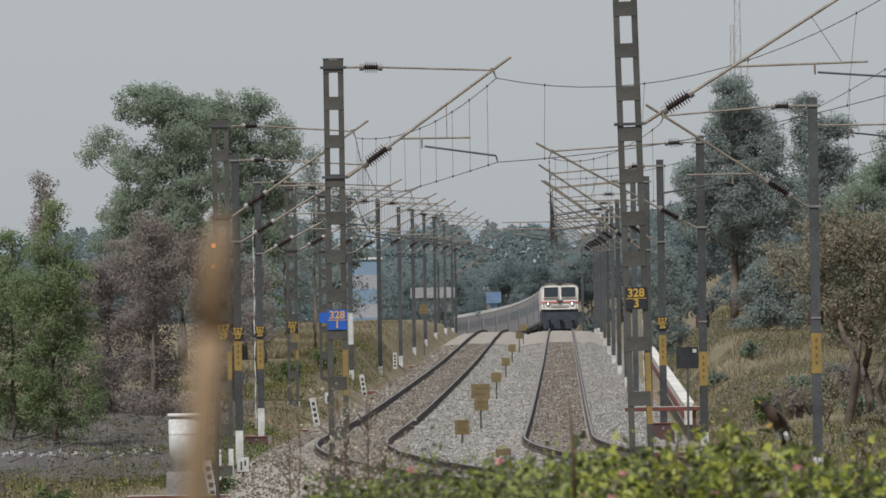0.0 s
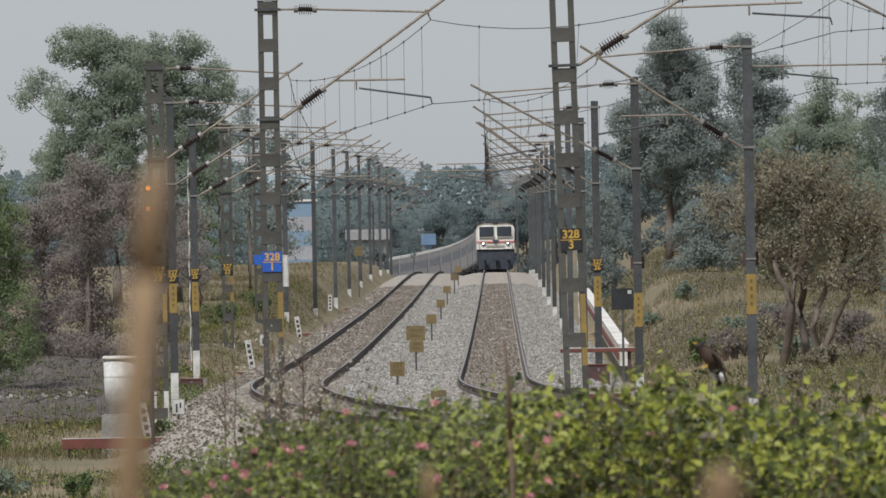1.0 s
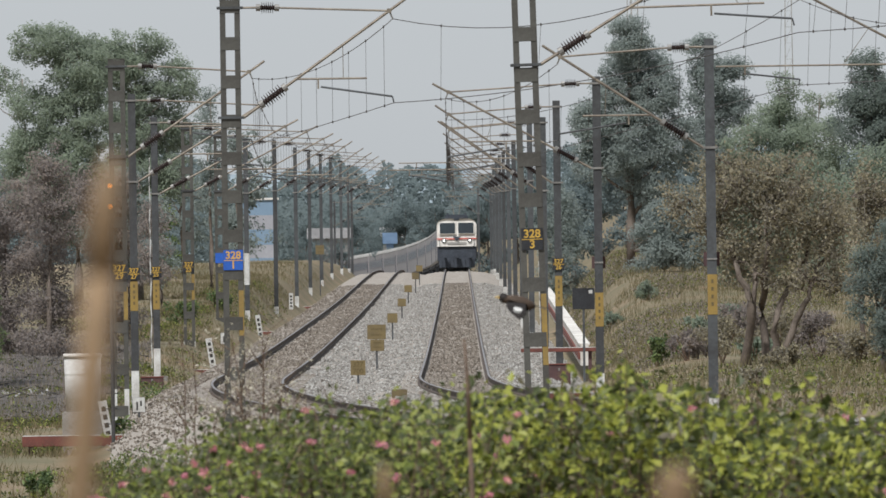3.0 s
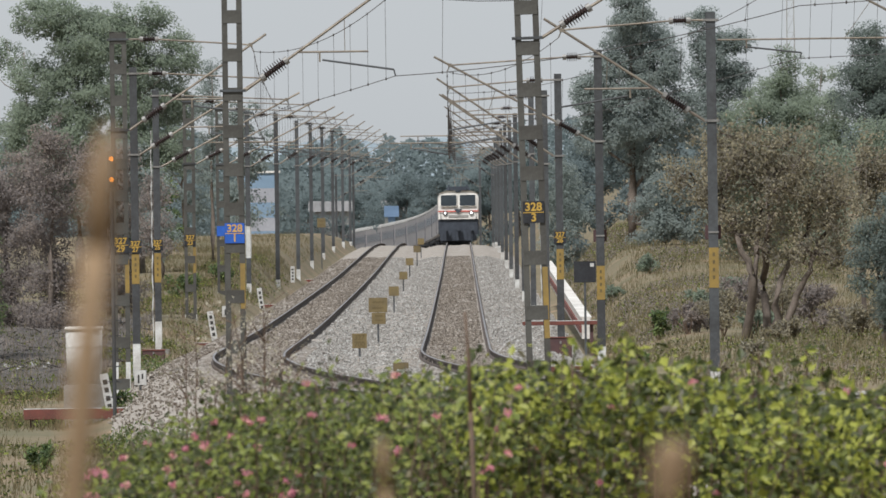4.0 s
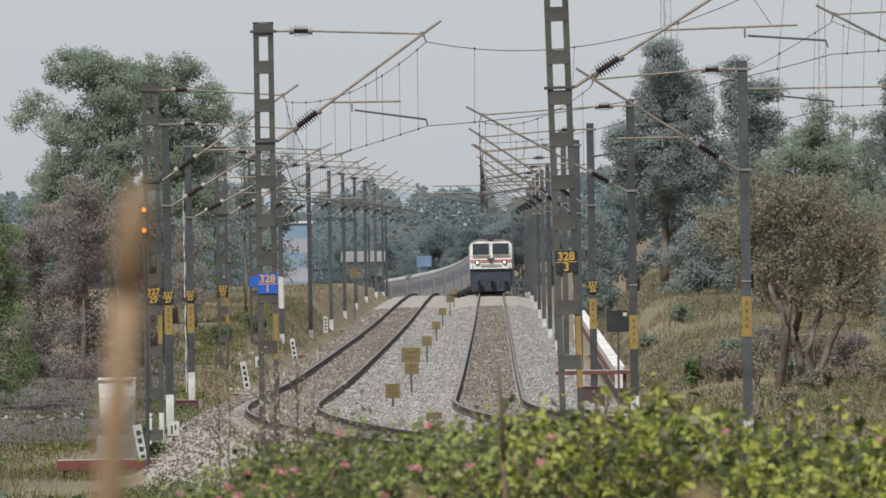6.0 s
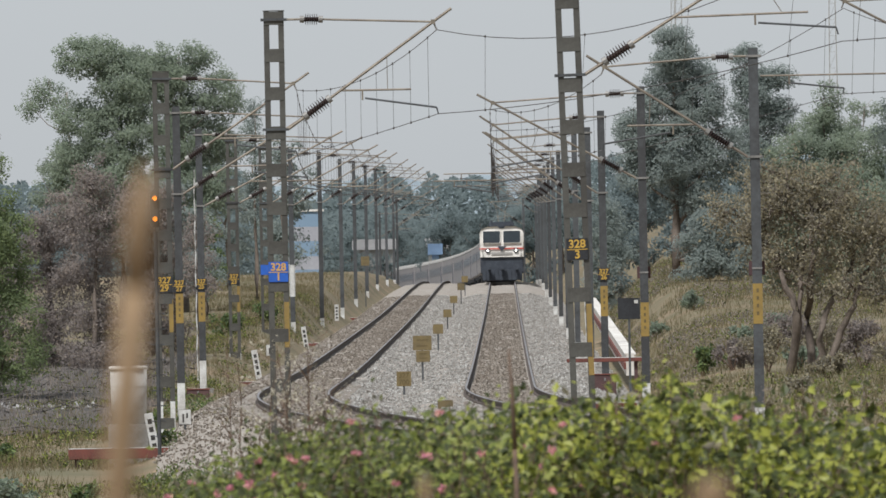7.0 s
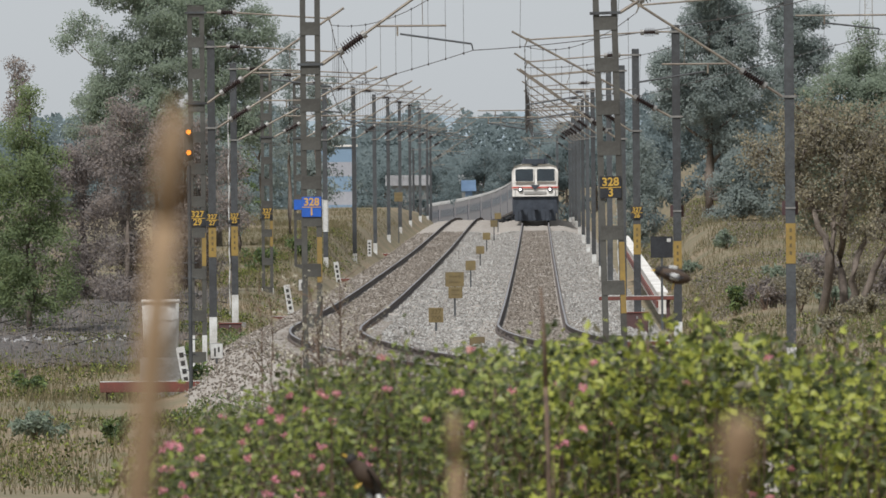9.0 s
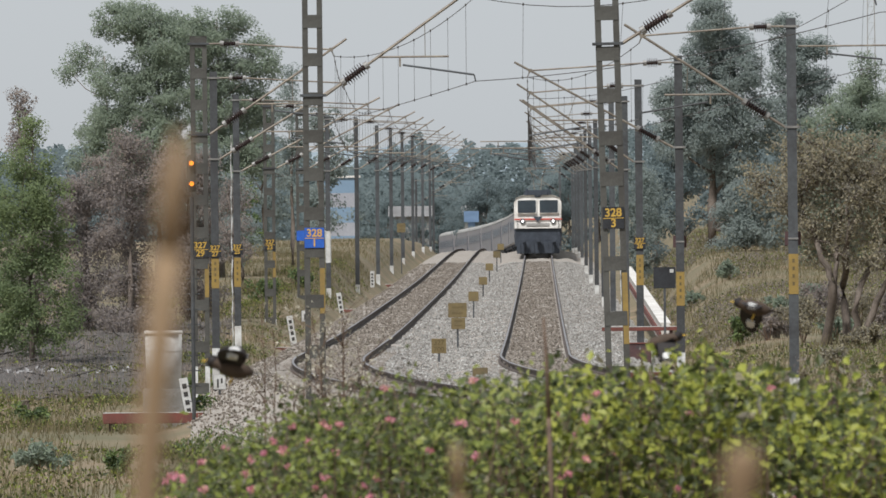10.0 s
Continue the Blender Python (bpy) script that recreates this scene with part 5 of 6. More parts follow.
def trough(x0, x1, y, z):
    """Concrete cable trough with a row of lids, running across the verge."""
    t = thing("cable_trough", (x0, y, z), "weathered pale concrete cable trough with loose lids", "cable trough")
    part("channel", box(bmesh.new(), ((x1 - x0) / 2, 0, -0.2), (x1 - x0, 0.34, 0.4), bevel=0.01), M["cement"], t)
    n = int((x1 - x0) / 0.6)
    for i in range(n):
        m = pose(0.3 + 0.6 * i, 0.02 * rng.normal(), 0.034 + 0.01 * rng.random(), 0, 1.2 * rng.normal(), 2 * rng.normal())
        part("lid", box(bmesh.new(), (0, 0, 0), (0.57, 0.4, 0.06), m, 0.008), M["white" if i % 3 else "cement"], t)


trough(6.97, 13.77, 205, -0.24)


def stump(x, y, h, r):
    t = thing("tree_stump", (x, y, land_z(x, y) - 0.05), "short grey-brown sawn tree stump on burnt ground", "stump", "stumps")
    raw("wood", *polytube([(0, 0, 0), (0.01, 0, h * 0.4), (0, 0, h)], [r * 1.25, r, r * 0.95], 10), M["bark"], t)
    part("cut_face", tube(bmesh.new(), (0, 0, h - 0.005), (0, 0, h + 0.012), r * 0.85, n=10), M["pale_bark"], t, "paler sawn top")


for x, y, h, r in ((-10.55, 255, 0.36, 0.12), (-11.6, 252, 0.5, 0.1), (-11.75, 253, 0.62, 0.07), (-11.95, 252, 0.45, 0.09), (-9.2, 262, 0.25, 0.1)):
    stump(x, y, h, r)


def ash_strip():
    """Flakes of pale ash and sheeting left along a burnt furrow."""
    n = 260
    p = np.stack([-13.2 + 4.2 * rng.random(n), 288 + 1.2 * rng.normal(size=n), np.zeros(n)], 1)
    p[:, 2] = [land_z(a, b) + 0.1 + 0.06 * rng.random() for a, b, _ in p]
    ob = leaf_cloud("ash_flakes", p, 0.05 + 0.16 * rng.random(n) ** 2, M["ash"], droop=0.0, ratio=0.7, out=np.tile((0.0, -0.5, 0.8), (n, 1)))
    tagged(ob, "pale ash and flakes along a burnt furrow", "ash", kind="stuff")


ash_strip()


def white_tank():
    x, y = -6.51, 235
    zt, zb = 0.98, -0.33
    t = thing("white_tank", (x, y, zb), "white round tank with a lipped lid on a grey plinth", "tank")
    bm = bmesh.new()
    bmesh.ops.create_cone(bm, cap_ends=True, segments=32, radius1=0.40, radius2=0.43, depth=zt - zb, matrix=Matrix.Translation((0, 0, (zt - zb) / 2)))
    part("drum", bm, M["white"], t, "chalky white side with streaks", True)
    bm = tube(bmesh.new(), (0, 0, zt - zb - 0.05), (0, 0, zt - zb + 0.03), 0.46, 0.44, n=32)
    part("lid", bm, M["wall_white"], t, "brighter lipped lid", True)
    for z in (0.85,):
        part("hoop", tube(bmesh.new(), (0, 0, z), (0, 0, z + 0.03), 0.425, n=32), M["white"], t)
    part("plinth", box(bmesh.new(), (0, 0, (land_z(x, y) - zb) / 2 - 0.1), (0.95, 0.95, zb - land_z(x, y) + 0.2), bevel=0.03), M["cement"], t)


white_tank()


def signal():
    x, y = -5.75, 232
    za, zb = 4.86, 4.39
    g = land_z(x, y)
    t = thing("colour_light_signal", (x, y, g), "railway signal showing two amber lights on a dark post", "signal")
    part("post", tube(bmesh.new(), (0, 0.1, -0.1), (0, 0.1, zb - g - 0.3), 0.045, n=12), M["dark_steel"], t)
    hd = part("head", box(bmesh.new(), (0, 0.08, (za + zb) / 2 - g), (0.2, 0.2, 0.85), bevel=0.03), M["steel"], t)
    for z in (za - g, zb - g):
        part("lens", tube(bmesh.new(), (0, -0.03, z), (0, -0.05, z), 0.055, n=16), M["amber"], hd, "glowing amber lens")
        bm = bmesh.new()
        bmesh.ops.create_cone(bm, cap_ends=False, segments=16, radius1=0.085, radius2=0.08, depth=0.16, matrix=Matrix.Translation((0, -0.12, z)) @ Euler((radians(90), 0, 0)).to_matrix().to_4x4())
        for v in [v for v in bm.verts if v.co.z < z - 0.03]:
            bm.verts.remove(v)
        part("hood", bm, M["dark_steel"], hd)
    for k in range(9):
        part("rung", tube(bmesh.new(), (-0.16, 0.22, 0.5 + 0.35 * k), (0.16, 0.22, 0.5 + 0.35 * k), 0.012, n=6), M["dark_steel"], t)


signal()


def side_wall():
    """Whitewashed low wall along the verge, with a red stripe on its end."""
    t = thing("whitewashed_wall", (0, 0, 0), "low whitewashed wall with a red edge stripe along the verge", "wall")
    ys = np.arange(300, 432, 5.0)
    for nm, u0, u1, a, b, mt in (("wall", 3.7, 3.95, -0.6, 0.0, "wall_white"), ("coping", 3.66, 3.99, 0.003, 0.05, "wall_white"), ("red_stripe", 3.64, 3.696, -0.42, -0.22, "maroon")):
        vs, fs = [], []
        for y in ys:
            top = 0.30 + 0.0072 * (y - 300)
            for u, z in ((u0, a), (u1, a), (u1, b), (u0, b)):
                p, _ = line_pose(y, u)
                vs.append((p.x, p.y, top + z))
        for i in range(len(ys) - 1):
            for j in range(4):
                k = (j + 1) % 4
                fs.append((i * 4 + j, i * 4 + k, (i + 1) * 4 + k, (i + 1) * 4 + j))
        n = len(vs)
        fs += [(0, 1, 2, 3), (n - 1, n - 2, n - 3, n - 4)]
        raw(nm, vs, fs, M[mt], t)


side_wall()


def building(x, y, w, dep, z0, bands, label):
    t = thing("building", (x, y, 0), label, "building")
    z = z0
    for h, mt in bands:
        part("wall", box(bmesh.new(), (0, 0, z + h / 2), (w, dep, h - 0.004)), M[mt], t)
        z += h
    part("parapet", box(bmesh.new(), (0, 0, z + 0.1), (w + 0.3, dep + 0.3, 0.2)), M["wall_white"], t)
    return t


building(-10.12, 1000, 3.6, 5, -2, ((3.4, "house_blue"), (1.3, "house_pale"), (1.5, "house_blue"), (1.4, "house_pale"), (1.5, "house_blue")), "white building with blue painted bands far beside the line")


def shed(x, y, w, z, h, label, roofmat, wallmat):
    t = thing("shed", (x, y, z), label, "shed")
    part("wall", box(bmesh.new(), (0, 0, h / 2), (w, 6, h)), M[wallmat], t)
    bm = bmesh.new()
    vs = [bm.verts.new(p) for p in ((-w / 2 - 0.4, -3.5, h), (w / 2 + 0.4, -3.5, h), (w / 2 + 0.4, 0, h + 1.1), (-w / 2 - 0.4, 0, h + 1.1), (w / 2 + 0.4, 3.5, h), (-w / 2 - 0.4, 3.5, h))]
    bm.faces.new((vs[0], vs[1], vs[2], vs[3]))
    bm.faces.new((vs[3], vs[2], vs[4], vs[5]))
    bm.faces.new((vs[0], vs[3], vs[5]))
    bm.faces.new((vs[1], vs[4], vs[2]))
    bmesh.ops.solidify(bm, geom=bm.faces[:], thickness=0.08)
    part("roof", bm, M[roofmat], t)
    for k in range(2 if w > 5 else 0):
        part("door", box(bmesh.new(), (-w / 3 + k * w / 3, -3.03, 1.0), (1.2, 0.06, 2.0)), M["loco_dark"], t)


shed(-3.49, 1080, 4.0, 0.2, 3.0, "pale sheet-roofed shed beyond the bend", "shed_roof", "cement")
shed(2.79, 1030, 0.7, 1.6, 1.0, "small hut under blue sheeting", "tarp", "tarp")
shed(3.13, 1085, 1.8, 0.6, 2.6, "pale sheet-roofed shed beyond the bend", "shed_roof", "cement")


def radio_tower(x, y, h, w):
    t = thing("radio_tower", (x, y, 0), "slim lattice radio tower rising behind the trees", "tower", "radio towers")
    for a in (-1, 1):
        for b in (-1, 1):
            part("leg", tube(bmesh.new(), (a * w, b * w, -2), (a * w * 0.45, b * w * 0.45, h), 0.028, n=6), M["roof_grey"], t)
    n = int(h / 1.4)
    for i in range(n):
        z0, z1 = h * i / n, h * (i + 1) / n
        k0, k1 = w * (1 - 0.55 * i / n), w * (1 - 0.55 * (i + 1) / n)
        bm = tube(bmesh.new(), (-k0, -k0, z0), (k1, -k1, z1), 0.014, n=4)
        tube(bm, (-k1, -k1, z1), (k1, -k1, z1), 0.014, n=4)
        part("brace", bm, M["roof_grey"], t)


radio_tower(37.99, 900, 30, 0.5)
radio_tower(23.85, 880, 34, 0.42)
radio_tower(23.89, 900, 27, 0.3)


# ---- foreground bushes ----
TOPS = [(-1.15, 2.66), (-0.85, 2.80), (-0.63, 2.90), (-0.41, 2.97), (-0.19, 3.02), (0.04, 3.04), (0.3, 3.04), (0.55, 3.07), (0.72, 3.09), (0.92, 3.13), (1.14, 3.12), (1.36, 3.05), (1.58, 2.99), (1.9, 2.97), (2.3, 2.97)]


def bush_top(x):
    return float(np.interp(x, [p[0] for p in TOPS], [p[1] for p in TOPS]))


def bush(x0, x1, n, leafmat, label, flowers, size, twigs=22, y0=37.5, y1=45.0):
    cx = (x0 + x1) / 2
    t = thing("flowering_bush", (cx, 40, 1.7), label, "bush", "bushes on the bank")
    # arching shoots carry the leaves, each with its own direction
    pos = []
    shoots = n // 16
    vs, fs = [], []
    for i in range(shoots):
        y = y0 + (y1 - y0) * rng.random()
        x = x0 - 0.1 + (x1 - x0 + 0.2) * rng.random()
        top = (bush_top(x * 40 / y) - EYE) * y / 40 + EYE + 0.07 * noise.noise((x * 5, y * 1.5, 0)) + 0.03 * noise.noise((x * 14, y * 5, 2)) + 0.025 * rng.normal()
        k = rng.random() ** 0.6
        zt = 2.0 + (top - 2.0) * k
        # hollows between the mounds of shoots
        if noise.noise((x * 3.2, zt * 5.0, y * 0.15)) < -0.06 and rng.random() < 0.85:
            continue
        L = 0.22 + 0.16 * rng.random()
        d = Vector((rng.normal() * 0.6, -0.3 + rng.normal() * 0.5, 1.0 if k > 0.8 else rng.normal() * 0.7)).normalized()
        tipp = Vector((x - cx, y - 40, zt - 1.7))
        root = tipp - d * L
        if i < 300:
            v, f = polytube([root - Vector((0, 0, 0.25)), root, tipp], [0.004, 0.003, 0.0012], 4)
            fs += [tuple(q + len(vs) for q in g) for g in f]
            vs += v
        for j in range(16):
            g = (j + rng.random()) / 16
            pos.append(root.lerp(tipp, g) + Vector(rng.normal(size=3) * 0.022))
    tagged(raw("woody_growth", vs, fs, M["twig"], t), kind="stuff")
    pos = np.array([list(p) for p in pos])
    dead = rng.random(len(pos)) < 0.07
    leaf_cloud("withered_foliage", pos[dead], size * (0.5 + 0.7 * rng.random(dead.sum())), M["leaf_dry"], t, label="withered brown leaves")
    pos = pos[~dead]
    leaf_cloud("foliage", pos, size * (0.45 + 0.9 * rng.random(len(pos)) ** 1.3), M[leafmat], t, droop=0.15, ratio=0.62, out=np.tile((0.0, -0.55, 0.75), (len(pos), 1)), loose=0.55)
    for i in range(flowers):
        y = y0 - 0.35 + 1.2 * rng.random()
        if i % 3 == 0:
            spray = x0 + (x1 - x0) * rng.random()
        x = spray + 0.05 * rng.normal()
        k = rng.random()
        zt = 2.32 + ((bush_top(x * 40 / y) - EYE) * y / 40 + EYE - 2.32) * k ** 0.8
        c = np.array((x - cx, y - 40, zt - 1.7))
        m = 26
        d = rng.normal(size=(m, 3))
        d /= np.linalg.norm(d, axis=1)[:, None]
        leaf_cloud("flower_head", c + d * (0.012, 0.012, 0.009), 0.007 + 0.008 * rng.random(m), M["petal"], t, ratio=0.9)
    return t


bush(-1.12, -0.45, 18000, "bush_dark", "dark green flowering bush with pink flower heads", 42, 0.034)
bush(-0.50, 0.06, 16000, "bush_dark", "dark green flowering bush with pink flower heads", 24, 0.035)
bush(0.0, 0.55, 15000, "bush_mid", "bright green leafy bush with a few pink flowers", 12, 0.040)
bush(0.5, 1.05, 13000, "bush_leaf", "bright yellow-green leafy bush on the bank", 6, 0.049)
bush(1.0, 1.6, 13000, "bush_leaf", "bright yellow-green leafy bush on the bank", 4, 0.052)
bush(1.55, 2.35, 14000, "bush_leaf", "bright green leafy bush with withered patches", 5, 0.050)


def weed(x, y, h, material, label, heads, z0=None):
    """A tall thin weed with side stalks and small seed heads."""
    z0 = land_z(x, y) if z0 is None else z0
    t = thing("tall_weed", (x, y, z0), label, "weed", "weeds before the track")
    pts = [(0.0, 0, 0)]
    for i in range(1, 6):
        pts.append((pts[-1][0] + rng.normal() * 0.02, 0, h * i / 5))
    raw("stalk", *polytube(pts, [0.006, 0.0055, 0.005, 0.004, 0.003, 0.002], 5), M["twig"], t)
    cs = []
    for i in range(heads):
        f = 0.45 + 0.55 * rng.random()
        k = min(int(f * 5), 4)
        p = Vector(pts[k]).lerp(Vector(pts[k + 1]), f * 5 - k)
        q = p + Vector((rng.normal() * 0.07, rng.normal() * 0.07, 0.06 + 0.1 * rng.random()))
        raw("side_stalk", *polytube([p, q], [0.003, 0.0015], 4), M["twig"], t)
        d = rng.normal(size=(9, 3)) * 0.026
        cs.append(np.array(list(q)) + d)
    cs = np.concatenate(cs)
    tagged(leaf_cloud("seed_growth", cs, 0.011 + 0.018 * rng.random(len(cs)), M[material], t, ratio=0.6), kind="stuff")


for i in range(13):
    px = -1.10 + 0.62 * rng.random() + (0.1 if i % 3 else 0)
    zt = 2.55 + 0.5 * rng.random()
    y = 57 + 5 * rng.random()
    weed(px * 1.0, y, zt - 1.7, "white_petal" if i % 4 else "leaf_dry", "thin weed with whitish seed heads above the bush", 12)
for x, h in ((-0.52, 1.04), (-0.44, 0.95), (-0.14, 1.0), (0.10, 0.94), (0.22, 1.02), (0.36, 0.9), (1.22, 1.1), (1.78, 0.95), (2.0, 1.05), (1.52, 1.0)):
    weed(x * 58 / 44, 58, h - 0.1, "leaf_dead", "dark dried weed with brown seed heads", 10)


# ---- blurred stalks close to the lens ----
def reed(pts, radii, label, stuff="straw"):
    t = thing("dry_reed", pts[0], label, "reed", "dry reeds by the camera")
    o = Vector(pts[0])
    k = len(pts) - 3
    run = [Vector(p) - o for p in pts]
    raw("stalk", *polytube(run[:k + 1], radii[:k + 1], 10), M[stuff], t, True)
    raw("seed_head", *polytube(run[k:], radii[k:], 10), M[stuff], t, True)
    return t


def near_reeds():
    a = [(-0.1568, 5, 3.5006), (-0.1483, 5, 3.5611), (-0.1413, 5, 3.6282), (-0.1356, 5, 3.6809), (-0.1323, 5, 3.7170), (-0.1293, 5, 3.7406)]
    reed([(a[0][0], 5.0, 1.7)] + a, [0.004, 0.0075, 0.0078, 0.0078, 0.0078, 0.0076, 0.003], "tan dry reed stalk standing close to the camera")
    b = [(0.1413, 5, 3.5245), (0.1440, 5, 3.5578), (0.1452, 5, 3.5661), (0.1464, 5, 3.5758), (0.1471, 5, 3.5828)]
    reed([(b[0][0], 5.0, 1.7)] + b, [0.003, 0.0035, 0.006, 0.011, 0.010, 0.004], "tan dry seed head on a stalk close to the camera")
    c = [(0.0092, 8, 3.4221), (0.0099, 8, 3.4754), (0.0085, 8, 3.5043), (0.0078, 8, 3.5176)]
    reed([(c[0][0], 8.0, 1.7)] + c, [0.004, 0.005, 0.005, 0.005, 0.003], "short tan dry stalk close to the camera")
    d = [(0.3422, 33, 2.5495), (0.3414, 33, 2.7659), (0.3338, 33, 3.0264), (0.3289, 33, 3.2098), (0.3198, 33, 3.3529)]
    reed([(d[0][0], 33.0, 1.7)] + d, [0.009, 0.009, 0.009, 0.008, 0.007, 0.004], "thin reddish-brown dry stem rising before the bush", "twig")


near_reeds()


# ---- birds ----
def bird():
    """A starling-sized bird, beak towards +y, wings spread along x."""
    t = thing("bird", (0, 0, 0), "dark brown myna with white wing patches", "bird", "birds at the bush")
    prof = [(-0.075, 0.006), (-0.06, 0.02), (-0.03, 0.032), (0.0, 0.037), (0.03, 0.034), (0.05, 0.026), (0.062, 0.022), (0.078, 0.024), (0.092, 0.019), (0.102, 0.008)]
    pts = [(0, y, 0.012 * max(0, y) * 10) for y, r in prof]
    raw("body", *polytube(pts, [r for y, r in prof], 12), M["bird_brown"], t, True)
    hd = bmesh.new()
    bmesh.ops.create_uvsphere(hd, u_segments=12, v_segments=8, radius=0.0245, matrix=Matrix.Translation((0, 0.082, 0.012)))
    part("head", hd, M["bird_dark"], t, "blackish head", True)
    part("bill", tube(bmesh.new(), (0, 0.10, 0.011), (0, 0.125, 0.007), 0.006, 0.001, n=8), M["bill"], t, "yellow bill")
    bm = bmesh.new()
    v = [bm.verts.new(p) for p in ((-0.012, -0.06, 0.004), (0.012, -0.06, 0.004), (0.02, -0.125, 0.0), (0.0, -0.135, 0.0), (-0.02, -0.125, 0.0))]
    bm.faces.new(v)
    bmesh.ops.solidify(bm, geom=bm.faces[:], thickness=0.005)
    part("tail", bm, M["bird_dark"], t)
    wings = []
    for s in (-1, 1):
        bm = bmesh.new()
        out = [(0.0, 0.04), (0.05, 0.055), (0.10, 0.054), (0.15, 0.035), (0.19, 0.0), (0.205, -0.03), (0.185, -0.02), (0.18, -0.042), (0.16, -0.03), (0.15, -0.05), (0.125, -0.042), (0.10, -0.058), (0.05, -0.05), (0.0, -0.04)]
        bm.faces.new([bm.verts.new((s * x, y, 0.012 * math.sin(x * 14))) for x, y in out])
        bmesh.ops.solidify(bm, geom=bm.faces[:], thickness=0.005)
        w = part("wing", bm, M["bird_dark"], t)
        bm = bmesh.new()
        extrude(bm, [(s * x, y) for x, y in ((0.10, 0.012), (0.12, 0.018), (0.142, 0.008), (0.146, -0.012), (0.13, -0.024), (0.106, -0.02))], -0.008, 0.019)
        part("white_patch", bm, M["bird_white"], w, "white patch on the wing")
        w.matrix_basis = pose(s * 0.022, 0.015, 0.012)
        wings.append(w)
    for s in (-1, 1):
        part("leg", tube(bmesh.new(), (s * 0.012, 0, -0.03), (s * 0.014, 0.005, -0.062), 0.003, n=5), M["bill"], t)
    return t


birds = [bird()]
birds[0].scale = (0.98, 0.98, 0.98)
for i in range(5):
    birds.append(copy_thing(birds[0], pose(0, 0, 0)))


# ---- movement ----
def rolling_pose(y, length):
    """A vehicle whose nose is at distance y along the line and whose tail is length further on."""
    p, _ = line_pose(y)
    q, _ = line_pose(y + length)
    d = q - p
    return Matrix.Translation(p) @ d.to_track_quat("Y", "Z").to_matrix().to_4x4()


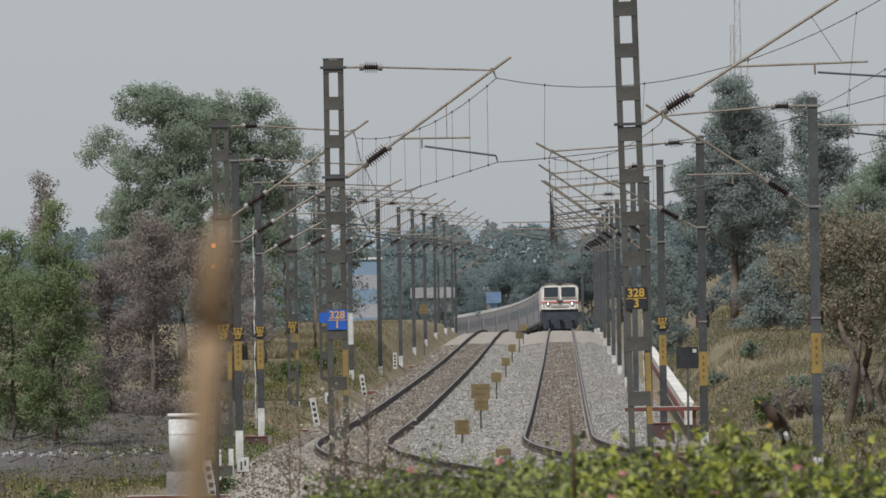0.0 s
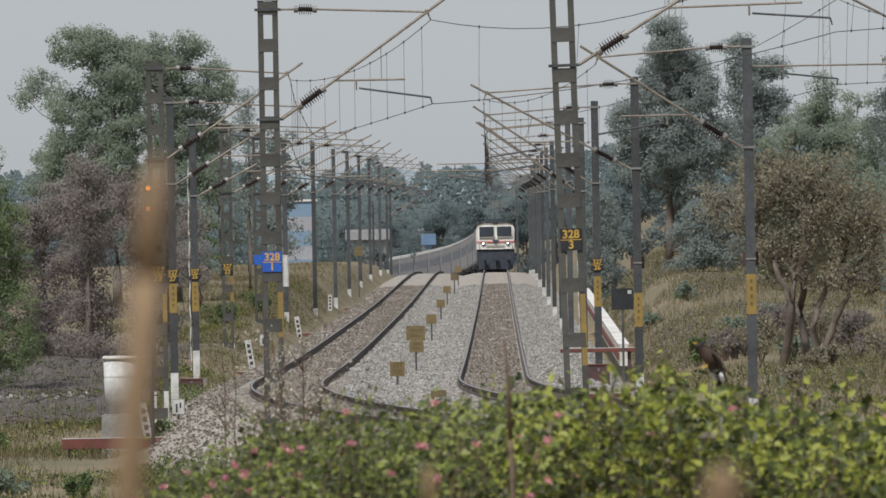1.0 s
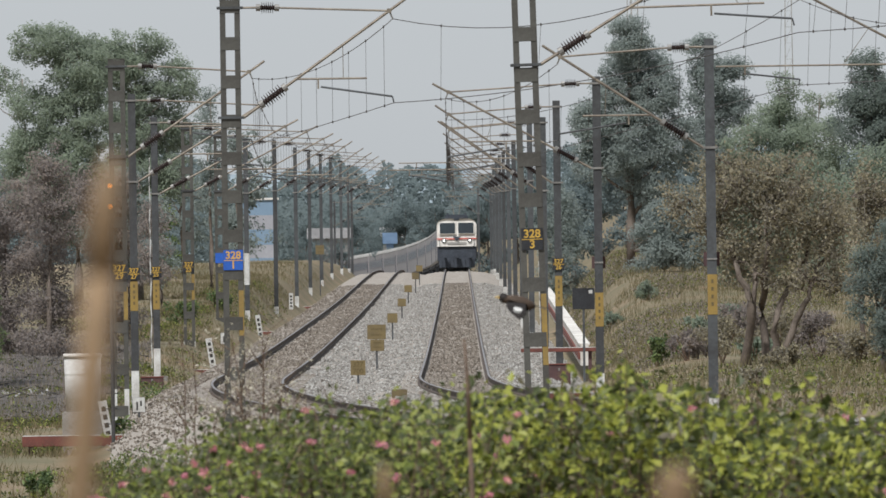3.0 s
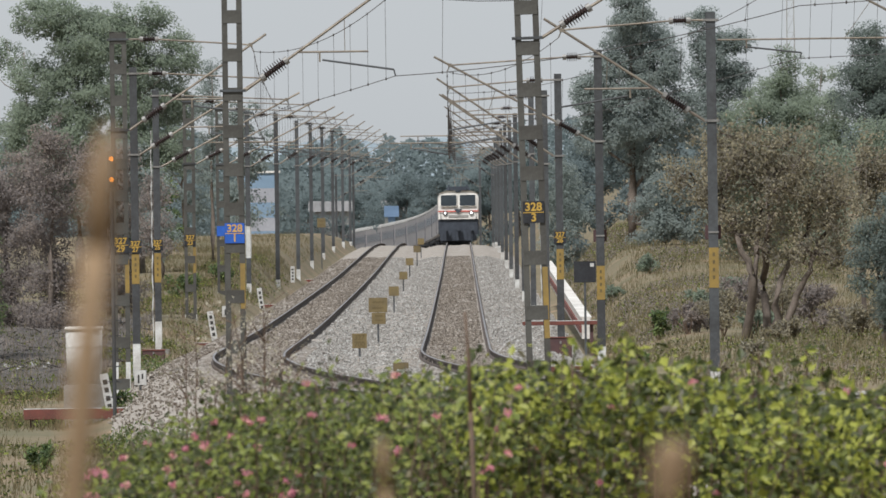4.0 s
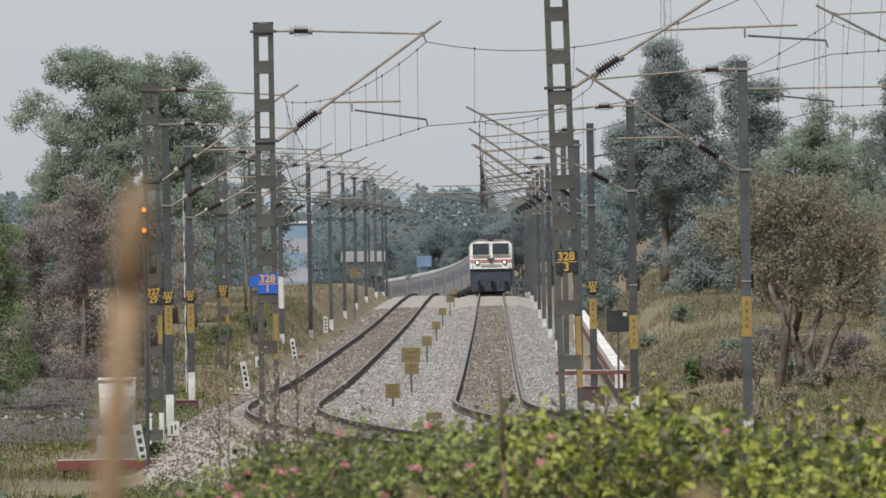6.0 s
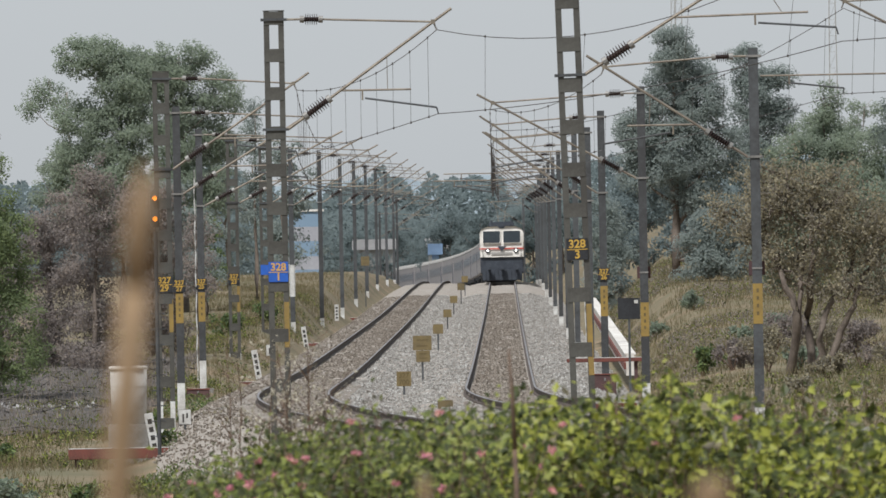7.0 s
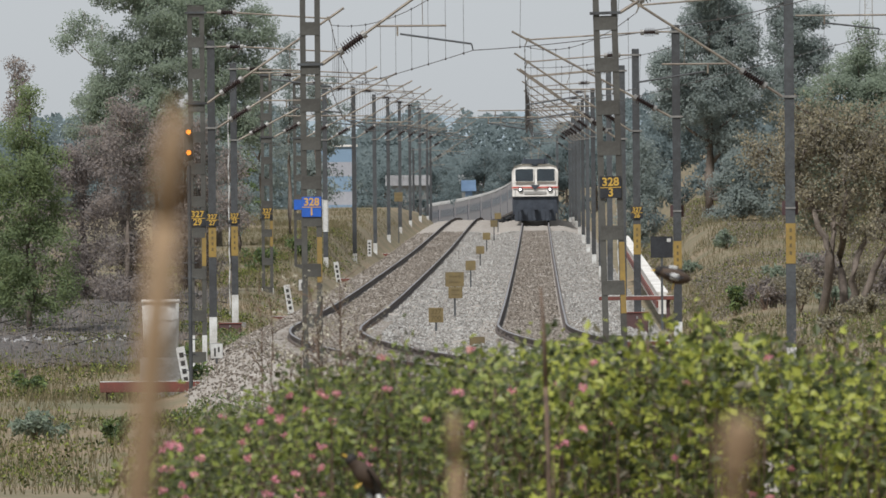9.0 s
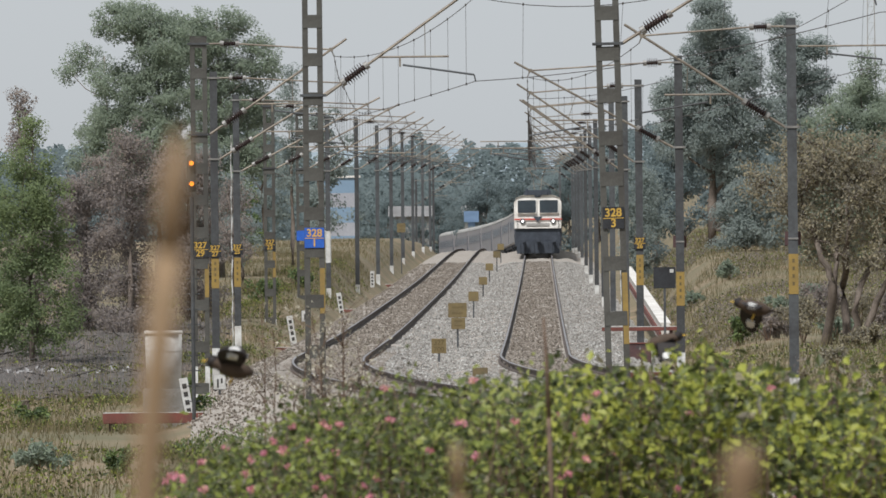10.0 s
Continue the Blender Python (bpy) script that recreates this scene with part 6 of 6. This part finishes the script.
def motions():
    for t_ob, start, length in [(loco, 850.0, 20.0)] + [(c, 871.2 + 24.3 * i, 23.2) for i, c in enumerate(coaches)]:
        walk(t_ob, [(t, rolling_pose(start - 18.3 * t, length)) for t in np.arange(0, 10.01, 1.0)])
    # seconds and place; birds rest until their first flight
    flights = [
        [(0.0, (1.4425, 48, 3.0864)), (2.55, (1.4425, 48, 3.0864)), (2.7, (1.3308, 48, 3.1092)), (3.0, (0.7339, 48, 3.3570)), (3.4, (-0.5973, 48, 3.5345)), (3.9, (-2.5166, 48, 3.6130)), (10.0, (-4.5, 48, 2.6))],
        [(0.0, (3.2, 48, 1.8)), (8.6, (2.5424, 48, 2.9599)), (8.8, (1.8451, 48, 3.0784)), (8.9, (1.5395, 48, 3.1571)), (9.0, (1.1031, 48, 3.2348)), (9.1, (0.6159, 48, 3.3026)), (9.2, (0.0711, 48, 3.2537)), (9.3, (-0.5334, 48, 3.3203)), (9.4, (-1.1458, 48, 3.1976)), (9.5, (-1.9488, 48, 3.1841)), (9.6, (-2.6289, 48, 3.1877)), (10.0, (-5.2969, 48, 3.1160))],
        [(0.0, (-0.2899, 40, 2.4592)), (5.9, (-0.2899, 40, 2.4592)), (6.5, (-0.2956, 39.6, 2.6587)), (9.3, (-0.2956, 39.6, 2.6587)), (9.4, (-0.3783, 40, 2.6715)), (9.5, (-0.5619, 40, 2.7339)), (9.6, (-0.8041, 42, 2.7351)), (9.7, (-1.1534, 44, 2.8325)), (9.8, (-1.5525, 45, 2.7952)), (10.0, (-2.3707, 46, 2.8493))],
        [(0.0, (-0.3217, 42, 2.5024)), (9.4, (-0.3217, 42, 2.5024)), (9.5, (-0.3361, 42, 2.6542)), (9.6, (-0.3282, 44, 2.7435)), (9.7, (-0.3931, 45, 2.7325)), (9.8, (-0.5436, 46, 2.8126)), (9.9, (-0.6866, 47, 2.9464)), (10.0, (-0.9995, 48, 2.9663))],
        [(0.0, (1.4670, 47, 2.6754)), (9.6, (1.4670, 47, 2.6754)), (9.7, (1.4807, 47, 2.9285)), (9.8, (1.5289, 47, 3.0141)), (9.9, (1.5432, 47, 3.1079)), (10.0, (1.4352, 47, 3.2373))],
        [(0.0, (0.5375, 48, 2.6128)), (9.65, (0.5375, 48, 2.6128)), (9.8, (0.6668, 48, 3.1205)), (9.9, (0.8108, 48, 3.1160)), (10.0, (1.0236, 48, 3.0732))],
    ]
    for k, (b, rows) in enumerate(zip(birds, flights)):
        rest = [r for r in rows if r[1] == rows[0][1]][-1][0]
        if k == 1:
            rest = 8.4
        if k == 2:
            rest = 9.3
        ts = [0.0] + ([5.9, 6.5] if k == 2 else []) + [rest]
        steps = [t for t in np.arange(rest + 0.05, 10.001, 0.05)]
        if k == 0:
            steps = [t for t in steps if t < 4.0] + [10.0]
        ts += steps
        if ts[-1] < 9.99:
            ts.append(10.0)
        body, flap = [], ([], [])
        near = [(t, (x * 37 / y, 37.0, EYE + (z - EYE) * 37 / y)) if k in (2, 3) and t > 9.35 else (t, (x, y, z)) for t, (x, y, z) in rows]
        where = lambda t: Vector([float(np.interp(t, [r[0] for r in near], [r[1][i] for r in near])) for i in range(3)])
        for t in ts:
            p = where(t)
            d = where(min(t + 0.06, 10)) - where(max(t - 0.06, 0)) if t > rest else Vector((-1, -0.35, 0))
            head = math.degrees(math.atan2(-d.x, d.y)) if d.length > 1e-4 else 90
            head = max(40, min(130, head)) if head >= 0 else max(-130, min(-40, head))
            climb = 38 if t <= rest else 12
            body.append((t, pose(p.x, p.y, p.z, 0, 0, head) @ pose(0, 0, 0, climb, 0 if t <= rest else 18 * math.sin(1.3 * k + 4 * t))))
            beat = 12 + 48 * math.sin(2 * math.pi * 5.2 * t + k)
            for j, s in enumerate((-1, 1)):
                m = pose(s * 0.022, 0.015, 0.012, 0, -s * beat, 0) if t > rest else pose(s * 0.03, 0.02, 0.012, 0, s * 30, -s * 78)
                flap[j].append((t, m))
        walk(b, body)
        for j, w in enumerate([c for c in b.children if c.name.startswith("wing")]):
            walk(w, flap[j])


motions()
